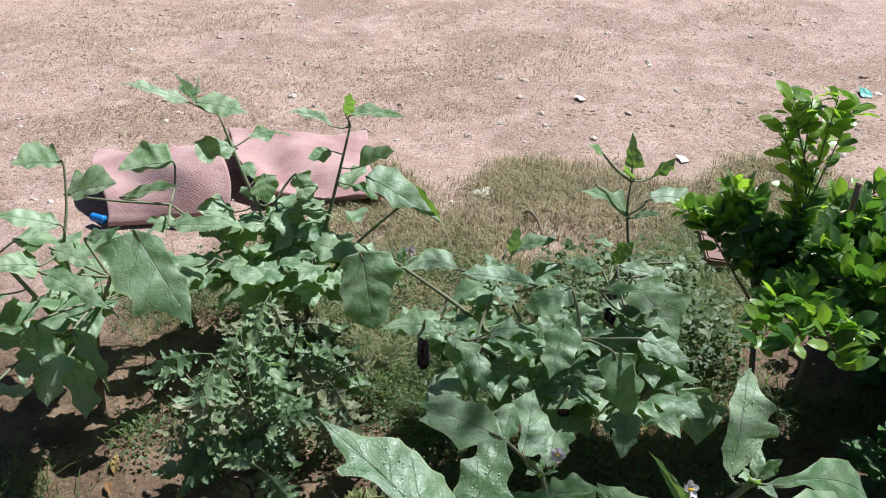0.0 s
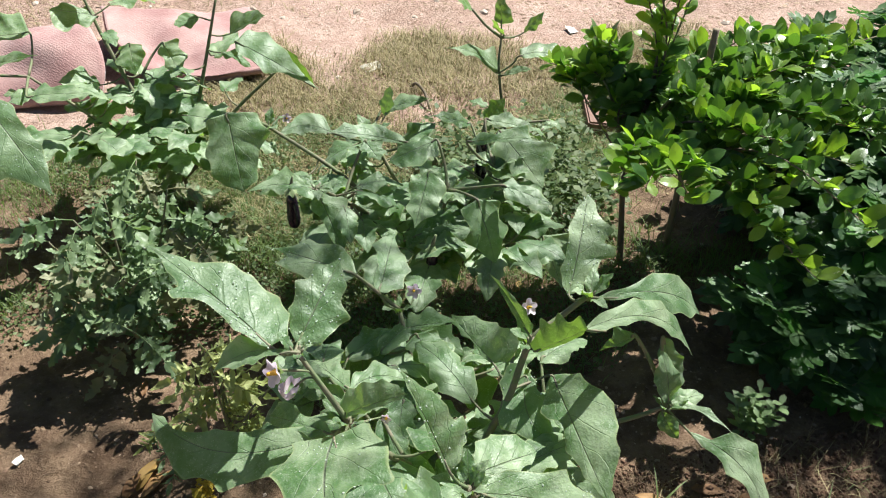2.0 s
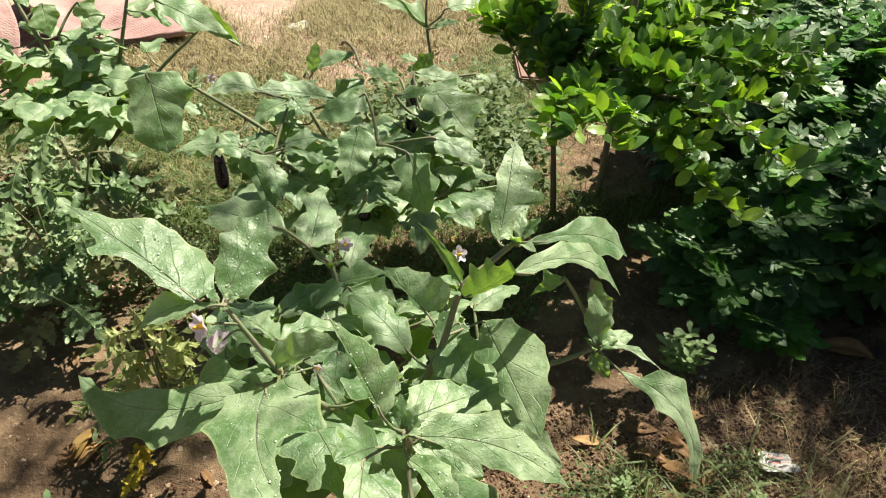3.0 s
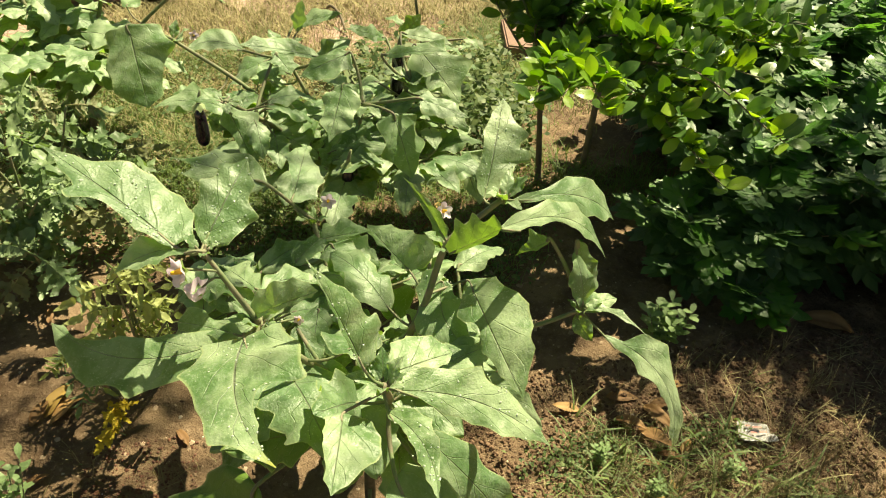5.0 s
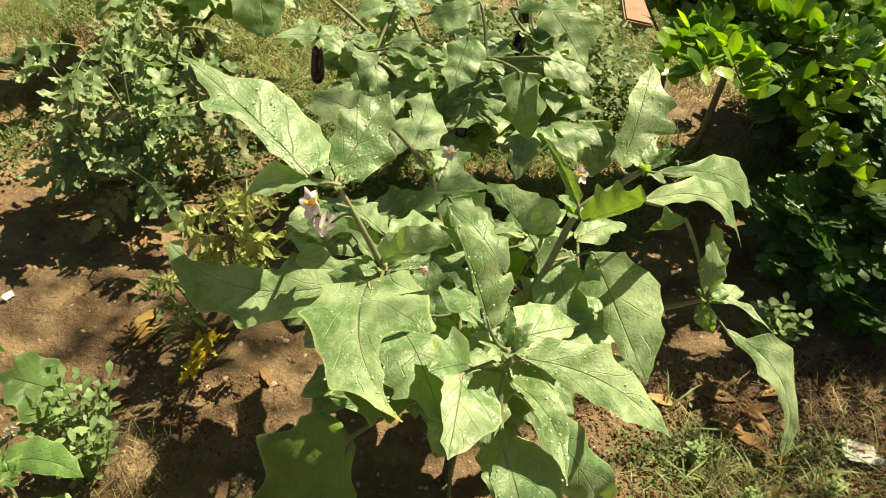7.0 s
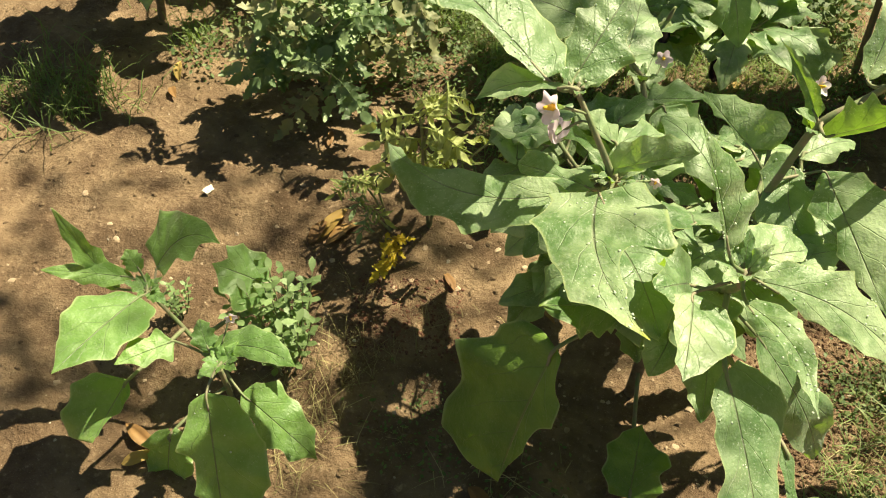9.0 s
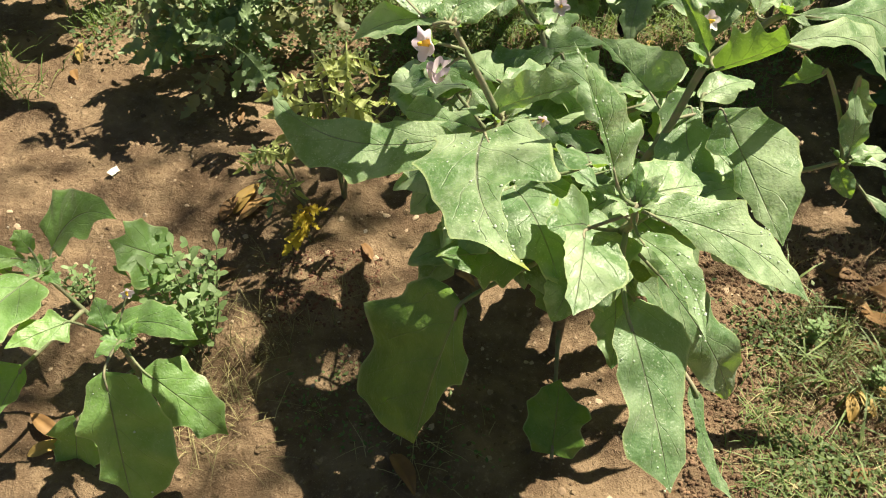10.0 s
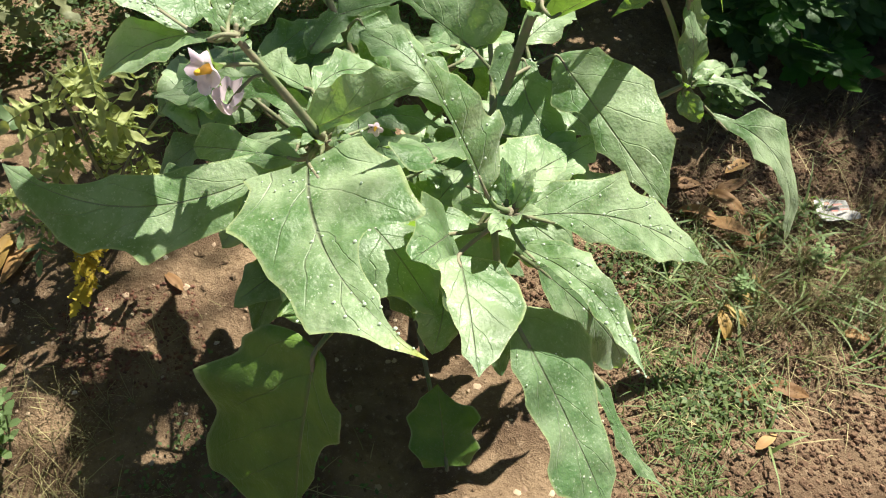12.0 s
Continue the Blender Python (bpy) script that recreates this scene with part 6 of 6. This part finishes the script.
def scatter(name, count, x0, x1, y0, y1, s0, s1, flat, material, label, seed, rng, scale=1.6, above=-2.0):
    """Uneven little lumps lying on the ground."""
    items = []
    for x, y in patchy(count, x0, x1, y0, y1, rng, scale, above, seed, 1.0 if above > -1 else 0.0):
        s = s0 + (s1 - s0) * rng.random() ** 3
        v, turn, long = [], rng.uniform(0, 6), rng.uniform(0.6, 1.0)
        for high, reach in ((-0.5, 0.95), (0.15, 1.0), (0.75, 0.6)):
            for q in range(5):
                a, r = turn + (q + high + rng.uniform(-0.25, 0.25)) * 1.257, s * reach * rng.uniform(0.65, 1.15)
                v.append((r * math.cos(a), r * math.sin(a) * long, high * s * flat * rng.uniform(0.75, 1.2)))
        v.append((0.15 * s * rng.uniform(-1, 1), 0.15 * s * rng.uniform(-1, 1), s * flat * rng.uniform(0.85, 1.1)))
        m = Matrix.Translation((x, y, ground_at(x, y))) @ pose(0, 0, 0, rng.uniform(-12, 12), rng.uniform(-12, 12), rng.uniform(0, 360))
        items.append(moved((v, LUMP, None), m))
    v, f, u = joined(items)
    return tagged(part(name, mesh_of(name, v, f, smooth=False), material), label, "litter", kind="stuff")


scatter("earth_clods", 4200, -1.4, 1.6, 0.3, 2.0, 0.001, 0.009, 0.6, CLOD, "small clods and crumbs of brown soil", 3, rng)
scatter("earth_crumbs", 22000, 0.40, 1.5, 0.3, 1.1, 0.0015, 0.008, 0.8, CRUMB, "crumbly clods of reddish brown soil", 3, rng)
scatter("bed_pebbles", 160, -1.2, 1.6, 0.3, 2.0, 0.002, 0.007, 0.7, PEBBLE, "small pale pebbles on the soil", 4, rng)
scatter("yard_pebbles", 1500, -3.6, 4.0, 2.7, 7.0, 0.004, 0.03, 0.5, PEBBLE, "pale pebbles on trodden earth", 5, rng)
scatter("yard_litter", 20000, -3.8, 4.0, 2.9, 7.0, 0.003, 0.017, 0.16, CHIP, "dry brown litter strewn over pale earth", 6, rng, 1.3, -0.05)
scatter("seed_litter", 900, -0.32, -0.10, 0.84, 1.02, 0.0015, 0.005, 0.6, HUSK, "heap of dark red seed husks on brown soil", 8, rng)
scatter("bed_litter", 1100, -1.1, 1.5, 0.35, 2.1, 0.003, 0.011, 0.25, CHIP, "scraps of dry plant litter on the soil", 7, rng, 4.0, 0.0)


def fallen_leaf(x, y, length, turn, curl, yellow=False, lift=0.006):
    data = blade_data(length, length * 0.38, 1, 0.0, 0.6 * curl, 0.12 * curl, 0.08, leaf_rng, 8, 6)
    ob = part("fallen_leaf", mesh_of("fallen_leaf", data[0], data[1], uvs=data[2]), DEAD_YELLOW if yellow else DEAD)
    ob.matrix_world = pose(x, y, ground_at(x, y) + lift, leaf_rng.uniform(-20, 20), leaf_rng.uniform(-14, 6), turn)
    return tagged(ob, "curled faded yellow leaf lying on soil" if yellow else "curled dry brown leaf lying on soil", "fallen leaf", "fallen leaves")


for x, y, length, turn, yellow in (
    (-0.41, 1.10, 0.085, 60, True), (-0.395, 1.08, 0.09, 45, False), (-0.43, 1.07, 0.07, 70, False), (-0.055, 0.585, 0.085, -60, False),
    (-0.86, 1.56, 0.06, 100, True), (-0.87, 1.53, 0.055, -60, False), (0.79, 1.00, 0.07, -20, False), (0.86, 0.955, 0.08, -60, False),
    (0.91, 0.985, 0.065, 10, False), (0.815, 0.70, 0.055, 100, True), (0.84, 0.715, 0.055, 80, True), (0.85, 0.84, 0.06, -30, False),
    (1.33, 1.15, 0.14, -25, False), (0.90, 0.83, 0.05, 50, False), (0.72, 0.98, 0.06, 160, False), (0.47, 1.60, 0.07, 10, False), (0.50, 1.66, 0.06, 50, True),
    (-0.62, 0.60, 0.07, 150, False), (-0.66, 0.56, 0.06, 30, True), (0.10, 1.06, 0.06, 10, False), (0.05, 0.98, 0.05, -40, False), (-0.43, 0.93, 0.06, 30, False),
    (-0.12, 1.00, 0.05, 120, False), (-0.60, 1.60, 0.05, 10, False), (-0.45, 1.38, 0.045, 90, False), (0.95, 0.62, 0.05, -30, False), (0.70, 0.55, 0.05, 20, False),
    (0.78, 0.93, 0.075, -35, False), (0.83, 0.90, 0.085, -55, False), (0.87, 0.95, 0.07, 5, False), (0.80, 0.83, 0.06, -20, False), (0.74, 0.66, 0.06, 80, True), (0.785, 0.675, 0.06, 110, True), (0.77, 0.57, 0.07, -35, False), (0.68, 0.47, 0.045, 15, False),
):
    fallen_leaf(x, y, length, turn, leaf_rng.uniform(0.5, 1.6), yellow)

# ---- the pink cloth ----


def cloth():
    """A thick worn mat thrown down in two folds, the upper one propped up along its front edge."""
    ob = thing("floor_mat", (-0.95, 3.2, 0), "worn pink woven mat lying crumpled on pale earth", "mat")
    n, mlen = 56, 64
    for name, corners, seed in (
        ("front_fold", ((-1.34, 2.85, 0.02), (-0.88, 2.87, 0.03), (-1.50, 3.27, 0.12), (-1.00, 3.24, 0.17)), 1),
        ("back_fold", ((-0.76, 3.00, 0.085), (-0.25, 2.97, 0.085), (-0.97, 3.37, 0.20), (-0.38, 3.50, 0.11)), 2),
    ):
        us, vs = np.meshgrid(np.linspace(0, 1, n), np.linspace(0, 1.35, mlen))
        vc = np.minimum(vs, 1.0)[..., None]
        c = [np.array(q) for q in corners]
        w = us[..., None]
        at = (c[0] * (1 - w) + c[1] * w) * (1 - vc) + (c[2] * (1 - w) + c[3] * w) * vc
        x, y, z = at[..., 0], at[..., 1], at[..., 2]
        over = np.clip((vs - 1.0) / 0.35, 0, 1)
        y = y + 0.10 * over + 0.025 * np.sin(5 * us + seed) * (vs > 0.02)
        x = x + 0.02 * np.sin(6 * vs + seed)
        z = z + 0.015 * np.sin(7 * us + 3 * vs + seed) * np.sin(np.pi * np.clip(vs, 0, 1)) + 0.02 * value_noise(us * 4 + seed, vs * 3, seed) * np.clip(vs * 4, 0, 1)
        if seed == 1:
            z = z + 0.085 * np.sin(np.pi * np.clip(vs, 0, 1)) ** 0.7 * (0.75 + 0.4 * us)
            x = x + 0.07 * us**4 * np.sin(np.pi * np.clip(vs, 0, 1))
        else:
            z = z - 0.03 * np.sin(np.pi * us) * (1 - np.clip(vs * 3, 0, 1)) - 0.03 * np.sin(np.pi * np.clip(us * 1.3 - 0.2, 0, 1)) * np.sin(np.pi * np.clip(vs, 0, 1))
        z = z * (1 - over**1.5) + 0.022 * over**1.5
        verts = np.stack([x.ravel() + 0.95, y.ravel() - 3.2, np.maximum(z.ravel(), 0.02)], 1)
        low = verts.copy()
        low[:, 2] -= 0.018
        i, j = np.meshgrid(np.arange(mlen - 1), np.arange(n - 1), indexing="ij")
        f = (i * n + j).ravel()
        top = np.stack([f, f + 1, f + n + 1, f + n], 1)
        size = len(verts)
        faces = [*map(tuple, top.tolist()), *map(tuple, (top[:, ::-1] + size).tolist())]
        ring = [*range(n), *(r * n + n - 1 for r in range(1, mlen)), *(size - 1 - q for q in range(1, n)), *((mlen - 1 - r) * n for r in range(1, mlen - 1))]
        faces += [(b, a, a + size, b + size) for a, b in zip(ring, ring[1:] + ring[:1])]
        part(name, mesh_of(name, np.concatenate([verts, low]).tolist(), faces), CLOTH, ob)
    return ob


cloth()


def brick(place, turn, tilt):
    bm = bmesh.new()
    bmesh.ops.create_cube(bm, size=1.0)
    for v in bm.verts:
        v.co = Vector((v.co.x * 0.22, v.co.y * 0.10, v.co.z * 0.07))
    bmesh.ops.bevel(bm, geom=bm.edges[:], offset=0.006, segments=2, affect="EDGES")
    for v in bm.verts:
        v.co += Vector((noise.noise(v.co * 40), noise.noise(v.co * 40 + Vector((9, 0, 0))), 0)) * 0.003
    me = bpy.data.meshes.new("brick")
    bm.to_mesh(me)
    bm.free()
    ob = part("brick", me, BRICK)
    ob.matrix_world = pose(place[0], place[1], ground_at(*place) + 0.025, tilt, 0, turn)
    return tagged(ob, "weathered red brick on the ground under the lime bush", "brick")


brick((0.97, 2.60), 82, 4)

stake = thing("garden_stake", (1.0, 1.86, ground_at(1.0, 1.86)), "rough brown stick with a pale cut stub in the lime bush", "stick")
stem("shaft", [(1.0, 1.86, -0.03), (0.99, 1.83, 0.35), (0.985, 1.806, 0.70)], 0.010, 0.0085, BARK, stake)
stem("twig_stub", [(0.985, 1.818, 0.612), (0.97, 1.810, 0.618), (0.955, 1.80, 0.62)], 0.006, 0.0055, CUT_WOOD, stake)

twig = stem("twig", [(0.30, 2.90, 0.02), (0.32, 2.86, 0.05), (0.345, 2.80, 0.045), (0.36, 2.72, 0.015)], 0.006, 0.005, BARK, None)
tagged(twig, "short bent brown twig lying in dry grass", "twig")


def scrap(name, x, y, size, material, label, category, seed):
    """A crumpled scrap lying on the ground."""
    us, vs = np.meshgrid(np.linspace(-1, 1, 9), np.linspace(-1, 1, 7))
    z = 0.18 * value_noise(us * 1.7 + seed, vs * 1.7, seed)
    v = np.stack([us.ravel() * (1 + 0.15 * vs.ravel()), vs.ravel() * 0.7, z.ravel()], 1) * size / 2
    i, j = np.meshgrid(np.arange(6), np.arange(8), indexing="ij")
    f = (i * 9 + j).ravel()
    top = np.stack([f, f + 1, f + 10, f + 9], 1)
    low = v - np.array([0, 0, 0.0015])
    faces = [*map(tuple, top.tolist()), *map(tuple, (top[:, ::-1] + len(v)).tolist())]
    ob = part(name, mesh_of(name, np.concatenate([v, low]).tolist(), faces, smooth=False), material)
    ob.matrix_world = pose(x, y, ground_at(x, y) + 0.09 * size + 0.005, 8, -6, 25 * seed)
    return tagged(ob, label, category)


scrap("paper_scrap", 0.155, 3.08, 0.075, PAPER, "scrap of dirty white paper in dry grass", "paper", 1)
scrap("paper_scrap", -0.676, 1.185, 0.022, PAPER, "tiny scrap of pale paper on brown soil", "paper", 2)
scrap("plastic_scrap", 2.22, 4.23, 0.09, TEAL, "scrap of teal plastic on pale earth", "plastic", 3)
scrap("paper_scrap", 1.055, 3.418, 0.06, PAPER, "scrap of pale paper on trodden earth", "paper", 4)
scrap("paper_scrap", 0.701, 4.163, 0.06, PAPER, "scrap of pale paper on trodden earth", "paper", 5)
wrapper = scrap("foil_wrapper", 1.075, 0.853, 0.075, FOIL, "crumpled silvery foil wrapper with faded red print on soil", "wrapper", 7)
for dx, dy, w in ((-0.012, 0.008, 0.018), (0.010, 0.010, 0.014), (-0.004, -0.006, 0.022), (0.016, -0.010, 0.012)):
    bar = mesh_of("print_bar", [(dx - w / 2, dy - 0.0025, 0), (dx + w / 2, dy - 0.0025, 0), (dx + w / 2, dy + 0.0025, 0), (dx - w / 2, dy + 0.0025, 0)], [(0, 1, 2, 3)])
    part("print_bar", bar, PRINT, wrapper).location = (0, 0, 0.007)

pipe = stem("pipe", [(-1.335, 2.86, 0.025), (-1.36, 2.87, 0.025), (-1.39, 2.885, 0.025)], 0.017, 0.017, BLUE, None, sides=14)
tagged(pipe, "end of a blue plastic pipe on the ground beside the mat", "pipe")
